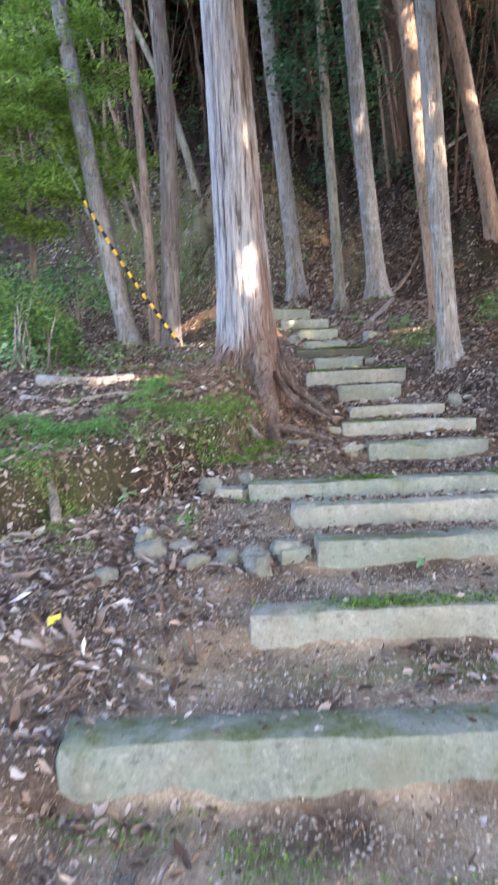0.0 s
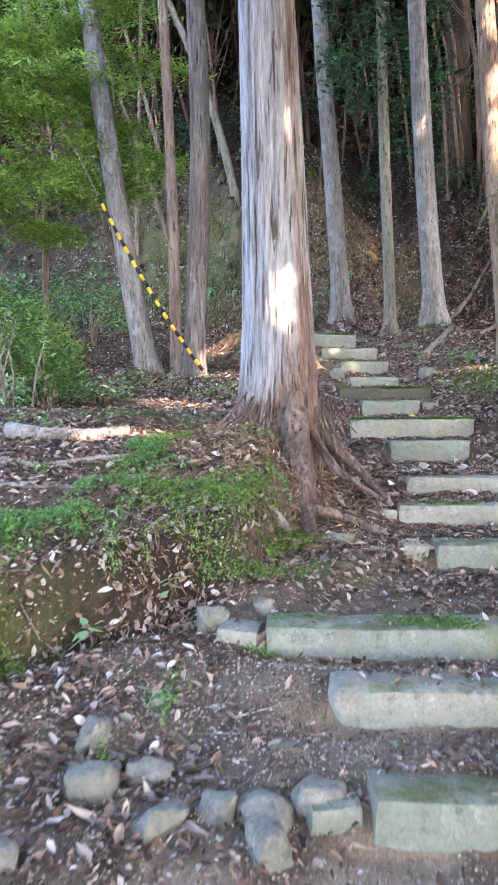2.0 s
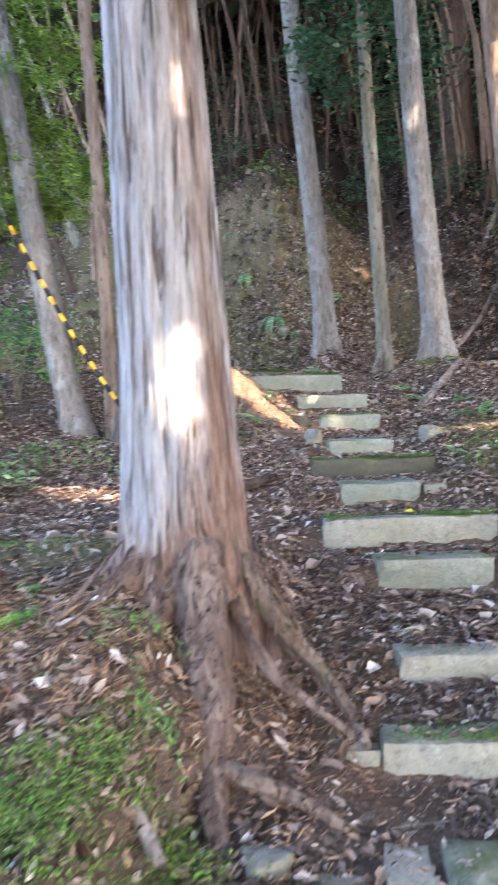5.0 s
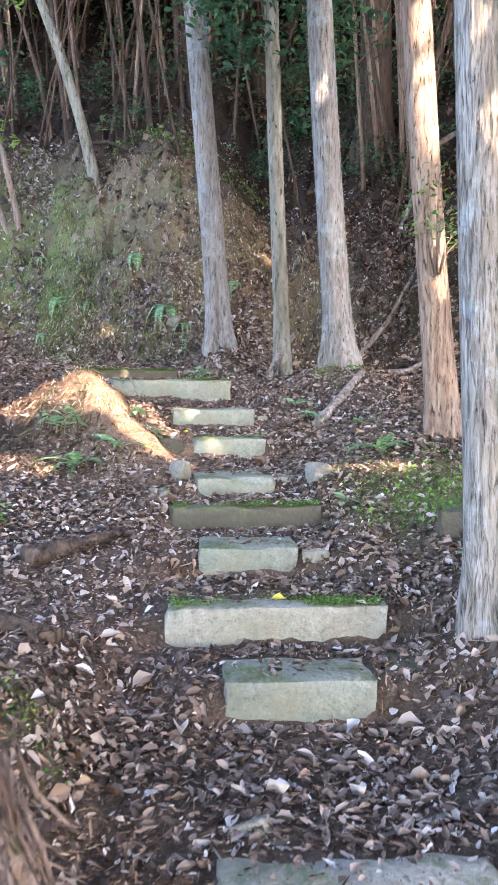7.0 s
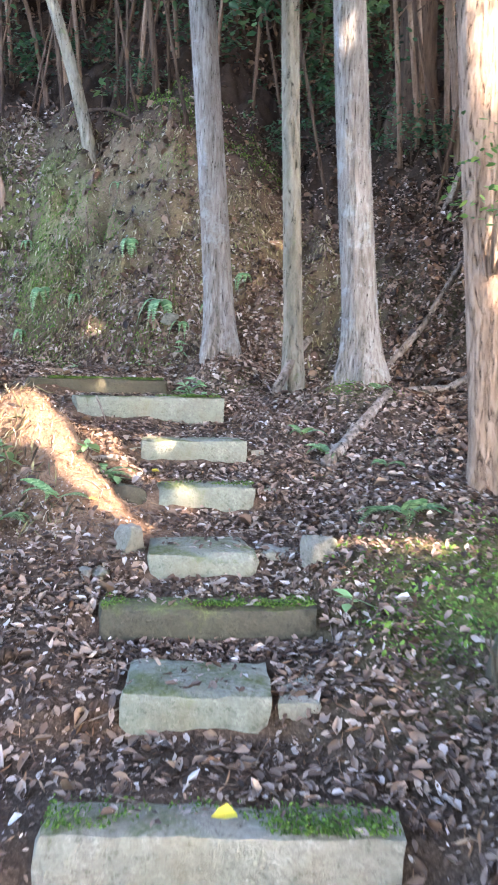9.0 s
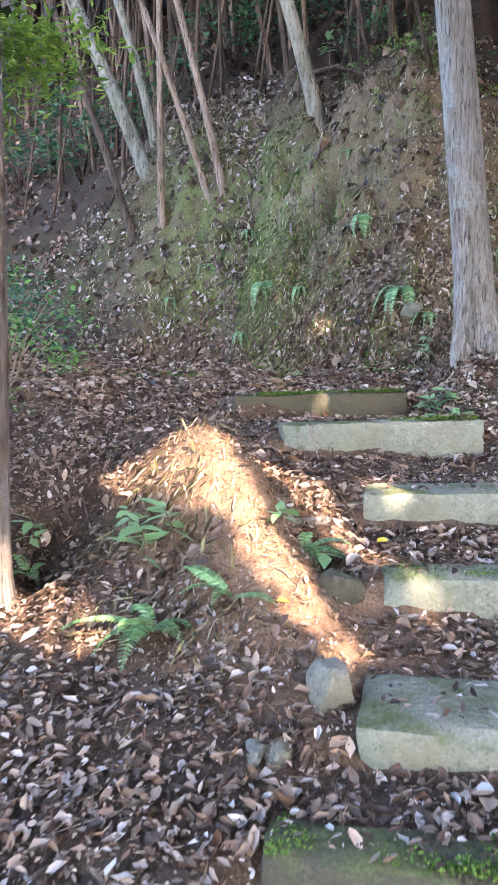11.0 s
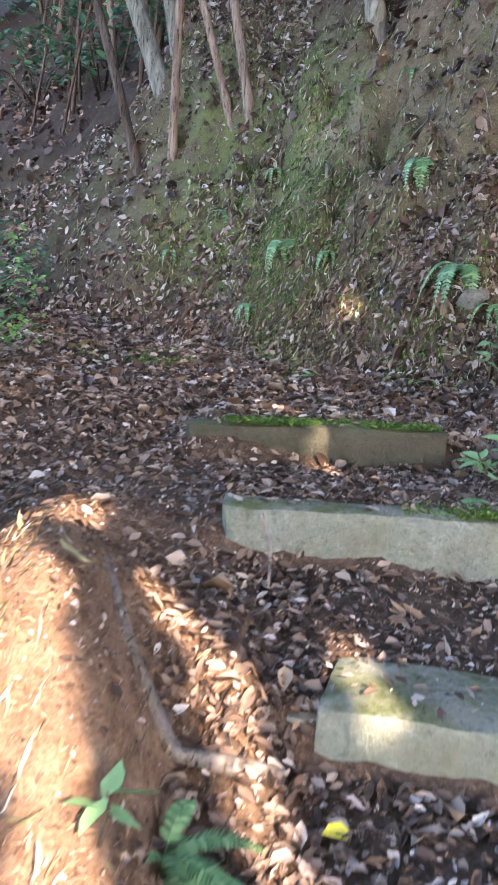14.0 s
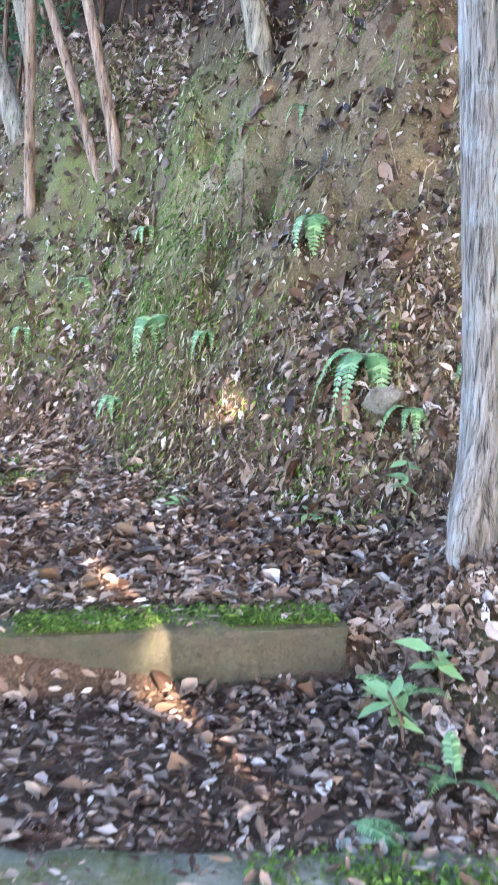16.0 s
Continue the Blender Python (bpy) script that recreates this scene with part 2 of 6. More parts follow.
GREEN_MOSS = leaf_material("moss_green", [(0.0, (0.03, 0.075, 0.012)), (0.5, (0.095, 0.185, 0.03)), (1.0, (0.20, 0.32, 0.06))], 0.8, 0.2)
GREEN_SPRAY = leaf_material("spray_green", [(0.0, (0.035, 0.095, 0.02)), (0.45, (0.12, 0.29, 0.065)), (1.0, (0.25, 0.46, 0.13))], 0.6, 0.35)
CANOPY = leaf_material("canopy", [(0.0, (0.02, 0.05, 0.015)), (1.0, (0.06, 0.11, 0.03))], 0.6, 0.0)
PEBBLE = leaf_material("pebble", [(0.0, (0.16, 0.125, 0.095)), (0.6, (0.33, 0.275, 0.215)), (1.0, (0.50, 0.44, 0.37))], 0.85, 0.0)
ROPE_Y, ROPE_K, CORD = plain("rope_yellow", (0.75, 0.42, 0.03), 0.6), plain("rope_black", (0.02, 0.02, 0.022), 0.6), plain("cord_grey", (0.35, 0.35, 0.34), 0.6)
YELLOW = plain("yellow_leaf", (0.62, 0.52, 0.06), 0.5)

rng = np.random.default_rng(7)


# ---- the lie of the land ----
def lattice(x, y, scale, seed):
    """Smooth value noise, -1 to 1."""
    x, y = np.asarray(x, float) * scale, np.asarray(y, float) * scale
    xi, yi = np.floor(x).astype(np.int64), np.floor(y).astype(np.int64)
    fx, fy = x - xi, y - yi
    fx, fy = fx * fx * (3 - 2 * fx), fy * fy * (3 - 2 * fy)

    def h(i, j):
        n = (i * 374761393 + j * 668265263 + seed * 974711) & 0x7FFFFFFF
        n = ((n ^ (n >> 13)) * 1274126177) & 0x7FFFFFFF
        return ((n ^ (n >> 16)) & 0xFFFF) / 32767.5 - 1

    a, b, c, d = h(xi, yi), h(xi + 1, yi), h(xi, yi + 1), h(xi + 1, yi + 1)
    return (a * (1 - fx) + b * fx) * (1 - fy) + (c * (1 - fx) + d * fx) * fy


def ease(v, a, b):
    t = np.clip((v - a) / (b - a), 0, 1)
    return t * t * (3 - 2 * t)


def hump(x, y, cx, cy, sx, sy, turn=0.0):
    c, s = math.cos(turn), math.sin(turn)
    u, v = (x - cx) * c + (y - cy) * s, -(x - cx) * s + (y - cy) * c
    return np.exp(-(u / sx) ** 2 - (v / sy) ** 2)


# steps: left x, right x, front y, top z, height, depth, turn, look
STEPS = [
    (-0.75, 1.3, 1.45, 0.27, 0.18, 0.30, 0, STONE),
    (-0.60, 1.45, 2.56, 0.56, 0.22, 0.24, 0, STONE),
    (-0.06, 1.40, 3.26, 0.74, 0.17, 0.19, 0, STONE_PALE),
    (0.25, 1.45, 3.90, 0.89, 0.17, 0.20, 0, STONE),
    (0.16, 1.50, 4.48, 0.98, 0.16, 0.21, 0, STONE_PALE),
    (-0.07, 1.75, 4.98, 1.05, 0.15, 0.26, 0, STONE),
    (0.76, 1.62, 6.12, 1.20, 0.18, 0.24, 0, STONE),
    (0.66, 1.70, 6.72, 1.335, 0.15, 0.20, 0, STONE_PALE),
    (0.78, 1.60, 7.36, 1.45, 0.14, 0.22, 0, STONE_PALE),
    (0.80, 1.43, 8.47, 1.66, 0.21, 0.32, 0, STONE),
    (0.52, 1.58, 9.00, 1.83, 0.22, 0.20, 0, STONE_PALE),
    (0.66, 1.20, 9.60, 2.00, 0.19, 0.38, 0, STONE),
    (0.47, 1.42, 10.22, 2.14, 0.18, 0.20, 4, STONE_MOSS),
    (0.62, 1.14, 10.69, 2.275, 0.16, 0.42, 7, STONE),
    (0.56, 1.14, 11.54, 2.49, 0.18, 0.26, 8, STONE),
    (0.38, 1.08, 12.25, 2.70, 0.19, 0.34, 10, STONE),
    (-0.25, 0.90, 13.10, 2.965, 0.22, 0.19, 19, STONE),
    (-0.85, 0.37, 14.07, 3.09, 0.22, 0.24, 27, STONE_MOSS),
]
PY = np.array([-30.0, -2.0] + [s[2] for s in STEPS] + [15.5, 17.0, 60.0])
PZ = np.array([-3.5, -0.42] + [s[3] - s[4] * 0.45 for s in STEPS] + [3.17, 3.4, 7.0])
TY, TZ = [-30.0, -2.0], [-3.5, -0.45]
for k_, s_ in enumerate(STEPS):
    TY += [s_[2] - 0.02, s_[2] + 0.05, s_[2] + s_[5] + 0.02]
    TZ += [s_[3] - s_[4] + 0.015, s_[3] - 0.05, s_[3] - 0.015]
TY += [15.5, 17.0, 60.0]
TZ += [3.17, 3.4, 7.0]
BANK_X = [-40, -14, -8, -5.5, -3, -2, -0.8, 0, 1, 1.75, 2.5, 4, 8, 40]
BANK_Y = [24, 20.5, 18.2, 17.2, 16.55, 16.4, 15.8, 15.35, 15.05, 14.9, 14.3, 13.2, 11, 9]


def bank_brow(x, y):
    """Distance in from the foot of the mossy bank beside the lower steps."""
    foot_y = 5.45 + 0.85 * ease(x, -0.32, 0.1) + 1.05 * np.clip(x + 0.35, -1.25, 0) - 0.5 * np.clip(-x - 1.6, 0, 3)
    return y - foot_y + 0.13 * lattice(x, y, 2.3, 71) + 0.06 * lattice(x, y, 6.5, 72)


def land(x, y, rough=True):
    """Height of the ground."""
    x, y = np.asarray(x, float), np.asarray(y, float)
    ys = [s[2] for s in STEPS]
    mid_x, skew = np.interp(y, ys, [(s[0] + s[1]) / 2 for s in STEPS]), np.interp(y, ys, [math.tan(radians(s[6])) for s in STEPS])
    along = y - np.clip(x - mid_x, -0.7, 0.7) * skew
    smooth, stepped = np.interp(y, PY, PZ), np.interp(along, TY, TZ)
    xl = np.interp(y, [s[2] for s in STEPS], [s[0] for s in STEPS])
    xr = np.interp(y, [s[2] for s in STEPS], [s[1] for s in STEPS])
    inside = ease(x, xl - 0.25, xl + 0.02) * (1 - ease(x, xr, xr + 0.3)) * (1 - ease(y, 14.25, 14.7))
    brow = bank_brow(x, y)
    out = (0.27 * ease(brow, 0.0, 0.34) + 0.13 * ease(brow, 0.2, 1.3)) * (1 - ease(y, 7.6, 9.8)) * (1 - ease(x, -0.1, 0.42))
    out = out - 0.07 * hump(brow, 0 * x, -0.12, 0, 0.16, 1.0) * ease(-x, 0.2, 0.6)
    out = out + 0.05 * hump(x, y, -0.15, 7.1, 0.4, 0.4)
    out = out + 0.40 * hump(x, y, -0.29, 12.02, 0.85, 0.27, radians(125)) - 0.34 * hump(x, y, -1.2, 11.95, 0.38, 0.55)
    out = out - 0.13 * hump(x, y, 0.16, 11.9, 0.5, 0.10, radians(128)) + 0.06 * hump(x, y, 0.28, 12.1, 0.5, 0.08, radians(128))
    out = out + 0.16 * hump(x, y, 2.2, 11.0, 0.8, 0.9) + 0.22 * hump(x, y, 1.95, 13.5, 0.45, 0.5) + 0.16 * hump(x, y, 2.05, 8.75, 0.4, 0.4) + 0.32 * hump(x, y, 0.85, 14.8, 0.35, 0.4) + 0.2 * hump(x, y, -2.2, 14.0, 0.9, 0.9) - 0.08 * hump(x, y, 1.6, 12.2, 0.5, 0.7)
    out = out + 0.28 * ease(x, 1.7, 2.6) * (1 - ease(y, 9, 11)) + 0.25 * np.clip(x - 2.6, 0, 8)
    out = out + 0.05 * np.clip(-x - 2.2, 0, 20) * ease(y, 5, 12) - 0.10 * np.clip(-x - 1.2, 0, 20) * (1 - ease(y, 4, 8))
    d = y - np.interp(x, BANK_X, BANK_Y)
    cut = np.interp(x, [-8, -5, -3.2, 0.2, 1.4, 4], [0.75, 0.9, 1.45, 1.45, 0.85, 0.72])
    top = 1.75
    rise = np.where(d < top, np.clip(d, 0, None) * cut, top * cut + (d - top) * 0.74)
    rise = rise * ease(d, -0.05, 0.35) + 0.35 * ease(d, 0.95, 1.2) * ease(x, -3.9, -3.2) * (1 - ease(x, -1.6, -0.9))
    rise = rise + 0.15 * ease(d, 0.8, 1.5) * ease(x, -1.6, -0.9) * (1 - ease(x, 0.5, 1.5))
    z = smooth + out * (1 - inside) + (stepped - smooth) * inside + rise
    z = z + lattice(x, y, 0.9, 3) * 0.06 * (1 - inside) + lattice(x, y, 0.35, 4) * 0.25 * ease(d, 1.0, 5)
    z = z - 0.42 * hump(x, y, -1.9, 17.42, 0.18, 0.10) - 0.42 * hump(x, y, -0.75, 16.9, 0.10, 0.20, radians(-30)) - 0.5 * hump(x, y, -3.0, 17.75, 0.3, 0.16) - 0.36 * hump(x, y, -2.45, 17.5, 0.16, 0.09) - 0.45 * hump(x, y, -4.3, 18.6, 1.0, 0.12)
    if rough:
        z = z + 0.035 * lattice(x, y, 5.5, 77) * hump(x, y, -0.25, 11.9, 1.1, 0.5, radians(125))
        k = (1 - 0.55 * inside)
        z = z + k * (lattice(x, y, 3.1, 5) * 0.03 + lattice(x, y, 8.0, 6) * 0.014 + lattice(x, y, 21.0, 8) * 0.006)
        z = z + ease(d, 0, 0.8) * (lattice(x, y, 3.2, 12) * 0.09 + lattice(x, y, 6.0, 9) * 0.13 + lattice(x, y, 14.0, 10) * 0.09)
    return z


def ground_normal(x, y):
    e = 0.04
    gx, gy = (land(x + e, y) - land(x - e, y)) / (2 * e), (land(x, y + e) - land(x, y - e)) / (2 * e)
    n = np.stack([-gx, -gy, np.ones_like(gx)], -1)
    return n / np.linalg.norm(n, axis=-1, keepdims=True)


def mossy(x, y):
    """Where moss grows on the ground, 0 to 1."""
    d = y - np.interp(x, BANK_X, BANK_Y)
    m = 0.8 * ease(d, 0.1, 0.5) * (1 - ease(d, 1.3, 1.9)) * np.interp(x, [-6, -3.2, -2.6, -1.6, -0.9, 1.2, 2.5], [0.1, 0.3, 1, 0.95, 0.4, 0.3, 0.2])
    m = m + 0.9 * hump(x, y, -0.9, 7.9, 0.8, 0.35) + hump(x, y, 2.1, 10.2, 0.5, 0.6)
    m = m + 0.5 * hump(x, y, -1.2, 5.1, 0.35, 0.5) + 0.8 * hump(x, y, 1.9, 13.35, 0.3, 0.25) + 0.7 * hump(x, y, 0.6, 3.05, 0.7, 0.1)
    m = m + 0.5 * hump(x, y, -0.9, 14.3, 0.25, 0.2) + 0.5 * hump(x, y, 0.9, 14.4, 0.35, 0.4) + 0.4 * hump(x, y, 0.3, 5.75, 0.2, 0.2)
    return np.clip(m, 0, 1)


# ---- mesh helpers ----
def mesh_of(name, verts, faces, material, smooth=True):
    me = bpy.data.meshes.new(name)
    me.from_pydata([tuple(v) for v in verts], [], [tuple(f) for f in faces])
    if smooth:
        me.shade_smooth()
    me.materials.append(material)
    return me


def bulk(name, verts, quads, material):
    """A mesh from arrays of vertices and of faces of one size."""
    verts, quads = np.asarray(verts, np.float32), np.asarray(quads, np.int32)
    me = bpy.data.meshes.new(name)
    me.vertices.add(len(verts))
    me.vertices.foreach_set("co", verts.ravel())
    n = quads.shape[1]
    me.loops.add(quads.size)
    me.loops.foreach_set("vertex_index", quads.ravel())
    me.polygons.add(len(quads))
    me.polygons.foreach_set("loop_start", np.arange(0, quads.size, n, dtype=np.int32))
    me.update(calc_edges=True)
    me.shade_smooth()
    me.materials.append(material)
    return me


def part(name, me, parent, label=""):
    ob = new(name, me)
    ob.parent = parent
    return tagged(ob, label)


def thing(name, place, label, category, group="", kind=""):
    ob = new(name)
    ob.location = place
    return tagged(ob, label, category, group, kind)


def tube(points, radii, sides=8, lump=0.0, seed=0):
    """Vertices and quads of a tapering tube along points."""
    pts, n = [Vector(p) for p in points], len(points)
    verts, faces = [], []
    side = Vector((1, 0, 0))
    for i, p in enumerate(pts):
        d = (pts[min(i + 1, n - 1)] - pts[max(i - 1, 0)]).normalized()
        side = side - d * side.dot(d)
        if side.length < 1e-3:
            side = d.orthogonal()
        side.normalize()
        up = d.cross(side)
        for k in range(sides):
            a = 2 * math.pi * k / sides
            r = radii[i] * (1 + lump * float(lattice(k * 1.7 + seed * 9.1, i * 0.8, 1.0, seed)))
            verts.append(p + side * (r * math.cos(a)) + up * (r * math.sin(a)))
    for i in range(n - 1):
        for k in range(sides):
            a, b = i * sides + k, i * sides + (k + 1) % sides
            faces.append((a, b, b + sides, a + sides))
    faces.append(tuple(range(sides))[::-1])
    faces.append(tuple(range((n - 1) * sides, n * sides)))
    return verts, faces


def stick_mesh(name, points, radii, material, sides=7, lump=0.15, seed=0):
    v, f = tube(points, radii, sides, lump, seed)
    return mesh_of(name, v, f, material)


def trunk_mesh(name, height, r0, r1, material, lean=(0, 0), bend=(0, 0), flare=0.5, flare_h=0.35, lobes=5, ridges=0.03, seed=1, sides=28, step=0.16):
    """A trunk from its base at the origin; it starts below the ground."""
    hs = np.concatenate([np.linspace(-1.1, 1.2, max(8, int(1.7 / (step * 0.55)))), np.arange(1.2 + step, height, step)])
    th = np.linspace(0, 2 * math.pi, sides, endpoint=False)
    hh, tt = np.meshgrid(hs, th, indexing="ij")
    f = np.clip(hh, 0, None) / height
    r = r0 + (r1 - r0) * f
    low = np.exp(-np.clip(hh, 0, None) / flare_h)
    ph = seed * 1.3
    lobe = 0.55 + 0.45 * np.cos(lobes * tt + ph + 0.6 * np.sin(2 * tt + ph))
    r = r * (1 + flare * low * (0.45 + lobe))
    cx, cy = np.cos(tt), np.sin(tt)
    k = ridges * (lattice(cx * 4 + 11, cy * 4 + hh * 0.22, 1.5, seed) + 0.6 * lattice(cx * 9, cy * 9 + hh * 0.5, 1.7, seed + 1) + 0.4 * lattice(cx * 2, cy * 2 + hh * 1.3, 1.0, seed + 2))
    r = r * (1 + k)
    up = hh
    wob = 0.012 * height / 10
    px = lean[0] * up + bend[0] * up * np.abs(up) / height + wob * np.sin(up * 0.9 + seed)
    py = lean[1] * up + bend[1] * up * np.abs(up) / height + wob * np.cos(up * 0.8 + seed * 2)
    verts = np.stack([px + r * cx, py + r * cy, hh], -1).reshape(-1, 3)
    n, s = len(hs), sides
    i, j = np.meshgrid(np.arange(n - 1), np.arange(s), indexing="ij")
    a, b = i * s + j, i * s + (j + 1) % s
    quads = np.stack([a, b, b + s, a + s], -1).reshape(-1, 4)
    return bulk(name, verts, quads, material)


def leaf_cloud(name, centres, normals, sizes, material, aspect=0.5, fold=0.25, spin=None, crumple=0.032):
    """Many pointed leaves, each of four triangles, one at each centre."""
    c, nrm, s = np.asarray(centres), np.asarray(normals), np.asarray(sizes)[:, None]
    n = len(c)
    nrm = nrm / np.linalg.norm(nrm, axis=1, keepdims=True)
    ref = rng.normal(size=(n, 3)) if spin is None else np.asarray(spin)
    u = ref - nrm * (ref * nrm).sum(1, keepdims=True)
    u = u / np.linalg.norm(u, axis=1, keepdims=True)
    v = np.cross(nrm, u)
    asp = aspect * rng.uniform(0.75, 1.25, (n, 1))
    f = fold * rng.uniform(0.3, 1.6, (n, 1))
    w = s * asp * 0.5
    lift = nrm * (w * f * 2)
    p0, p5 = c - u * s * 0.5, c + u * s * 0.5 + nrm * s * f * 0.35
    l1, r1 = c - u * s * 0.18 + v * w + lift, c - u * s * 0.18 - v * w + lift
    l2, r2 = c + u * s * 0.2 + v * w * 0.8 + lift, c + u * s * 0.2 - v * w * 0.8 + lift
    m1, m2 = c - u * s * 0.18, c + u * s * 0.2
    verts = np.stack([p0, l1, r1, m1, l2, r2, m2, p5], 1)
    verts = (verts + rng.normal(size=verts.shape) * (s * crumple)[:, None]).reshape(-1, 3)
    base = np.arange(n)[:, None] * 8
    tri = np.array([[0, 3, 1], [0, 2, 3], [1, 3, 6], [1, 6, 4], [3, 2, 5], [3, 5, 6], [4, 6, 7], [6, 5, 7]])
    faces = (base[:, :, None] + tri[None]).reshape(-1, 3)
    return bulk(name, verts, faces, material)


def rock_mesh(name, size, seed, material, boxy=0.0):
    """A worn stone about its own middle, size its three widths: an angular block or a rounded cobble."""
    bm = bmesh.new()
    r = random.Random(seed)
    if boxy:
        for _ in range(16):
            v = Vector((r.uniform(-1, 1), r.uniform(-1, 1), r.uniform(-1, 1)))
            m = max(abs(q) for q in v)
            bm.verts.new(v / m * r.uniform(0.42, 0.52))
        hull = bmesh.ops.convex_hull(bm, input=bm.verts[:])
        bmesh.ops.delete(bm, geom=[g for g in hull["geom_interior"] if isinstance(g, bmesh.types.BMVert)], context="VERTS")
        bmesh.ops.bevel(bm, geom=bm.edges[:], offset=0.035, segments=1, affect="EDGES")
        bmesh.ops.triangulate(bm, faces=bm.faces[:])
        bmesh.ops.subdivide_edges(bm, edges=bm.edges[:], cuts=2, use_grid_fill=True)
    else:
        bmesh.ops.create_icosphere(bm, subdivisions=3, radius=0.5)
    off = Vector((seed * 3.1, seed, 0))
    for v in bm.verts:
        k = 1 + (0.10 if boxy else 0.2) * noise.noise(v.co * 2.2 + off) + 0.05 * noise.noise(v.co * 7 + off)
        if not boxy:
            v.co = Vector([math.copysign(abs(q * 2) ** 0.72 * 0.5, q) for q in v.co])
        v.co = Vector((v.co.x * size[0], v.co.y * size[1], v.co.z * size[2])) * k
    me = bpy.data.meshes.new(name)
    bm.to_mesh(me)
    bm.free()
    me.shade_smooth()
    if boxy:
        me.set_sharp_from_angle(angle=radians(28))
    me.materials.append(material)
    return me


# ---- the ground: one sheet, fine near the walk ----
def axis(parts):
    out = []
    for a, b, s in parts:
        out.append(np.arange(a, b - s * 0.5, s))
    return np.concatenate(out + [np.array([parts[-1][1]])])


gx = axis([(-300, -40, 20), (-40, -12, 2), (-12, -4, 0.25), (-4, -2, 0.08), (-2, 2.6, 0.035), (2.6, 5, 0.08), (5, 12, 0.25), (12, 40, 2), (40, 300, 20)])
gy = axis([(-300, -40, 20), (-40, -6, 2), (-6, 0, 0.25), (0, 14.6, 0.035), (14.6, 19, 0.06), (19, 26, 0.15), (26, 60, 1.0), (60, 300, 20)])
GX, GY = np.meshgrid(gx, gy, indexing="xy")
GZ = land(GX, GY)
GZ = np.where(GY > 60, land(GX, np.full_like(GY, 60.0)), GZ)
nx, ny = len(gx), len(gy)
i_, j_ = np.meshgrid(np.arange(nx - 1), np.arange(ny - 1), indexing="xy")
a_ = j_ * nx + i_
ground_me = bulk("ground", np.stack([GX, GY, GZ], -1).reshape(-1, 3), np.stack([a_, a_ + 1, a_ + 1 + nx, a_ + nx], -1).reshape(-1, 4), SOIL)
ground_me.attributes.new("moss", "FLOAT", "POINT").data.foreach_set("value", mossy(GX, GY).astype(np.float32).ravel())
red_ = np.clip(hump(GX, GY, -0.25, 12.1, 1.1, 0.45, radians(122)) * 1.2 + 0.9 * hump(GX, GY, -4.6, 18.3, 1.3, 0.5) + 0.6 * hump(GX, GY, 0.4, 11.2, 0.4, 0.3), 0, 1)
deep_ = GY - np.interp(GX, BANK_X, BANK_Y)
bank_ = ease(deep_, 0.0, 0.4) * (1 - ease(deep_, 1.6, 2.2)) * ease(GX, -4, -3) * (1 - ease(GX, 1.2, 2.5))
red_ = np.clip(red_ + 0.55 * bank_ * ease(GX, -1.6, -0.6) * (0.7 + 0.6 * lattice(GX, GY, 2.0, 56)), 0, 1)
clay_ = np.clip((1.2 * hump(GX, GY, -1.35, 17.0, 0.4, 0.35) + 1.7 * hump(GX, GY, 0.5, 2.0, 1.3, 2.8) + 0.08 * bank_) * (0.55 + 0.6 * lattice(GX, GY, 5.0, 55)), 0, 1)
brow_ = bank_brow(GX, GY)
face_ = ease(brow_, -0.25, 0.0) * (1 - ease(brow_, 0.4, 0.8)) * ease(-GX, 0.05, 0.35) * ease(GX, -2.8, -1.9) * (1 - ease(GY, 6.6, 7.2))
# dark humus on the bank face; elsewhere it also paints in the wood's shade
humus_shade_ = np.clip(face_ + ease(deep_, 1.7, 2.6) + ease(GX, 2.3, 3.2) * ease(GY, 10, 12) + ease(-GX, 2.6, 3.6) * ease(GY, 8, 10) * (1 - bank_), 0, 1)
ground_me.attributes.new("humus_shade", "FLOAT", "POINT").data.foreach_set("value", humus_shade_.astype(np.float32).ravel())
ground_me.attributes.new("red", "FLOAT", "POINT").data.foreach_set("value", red_.astype(np.float32).ravel())
ground_me.attributes.new("clay", "FLOAT", "POINT").data.foreach_set("value", clay_.astype(np.float32).ravel())
ground = tagged(new("ground", ground_me), "brown forest soil under leaf litter and moss", "ground", "", "structure")


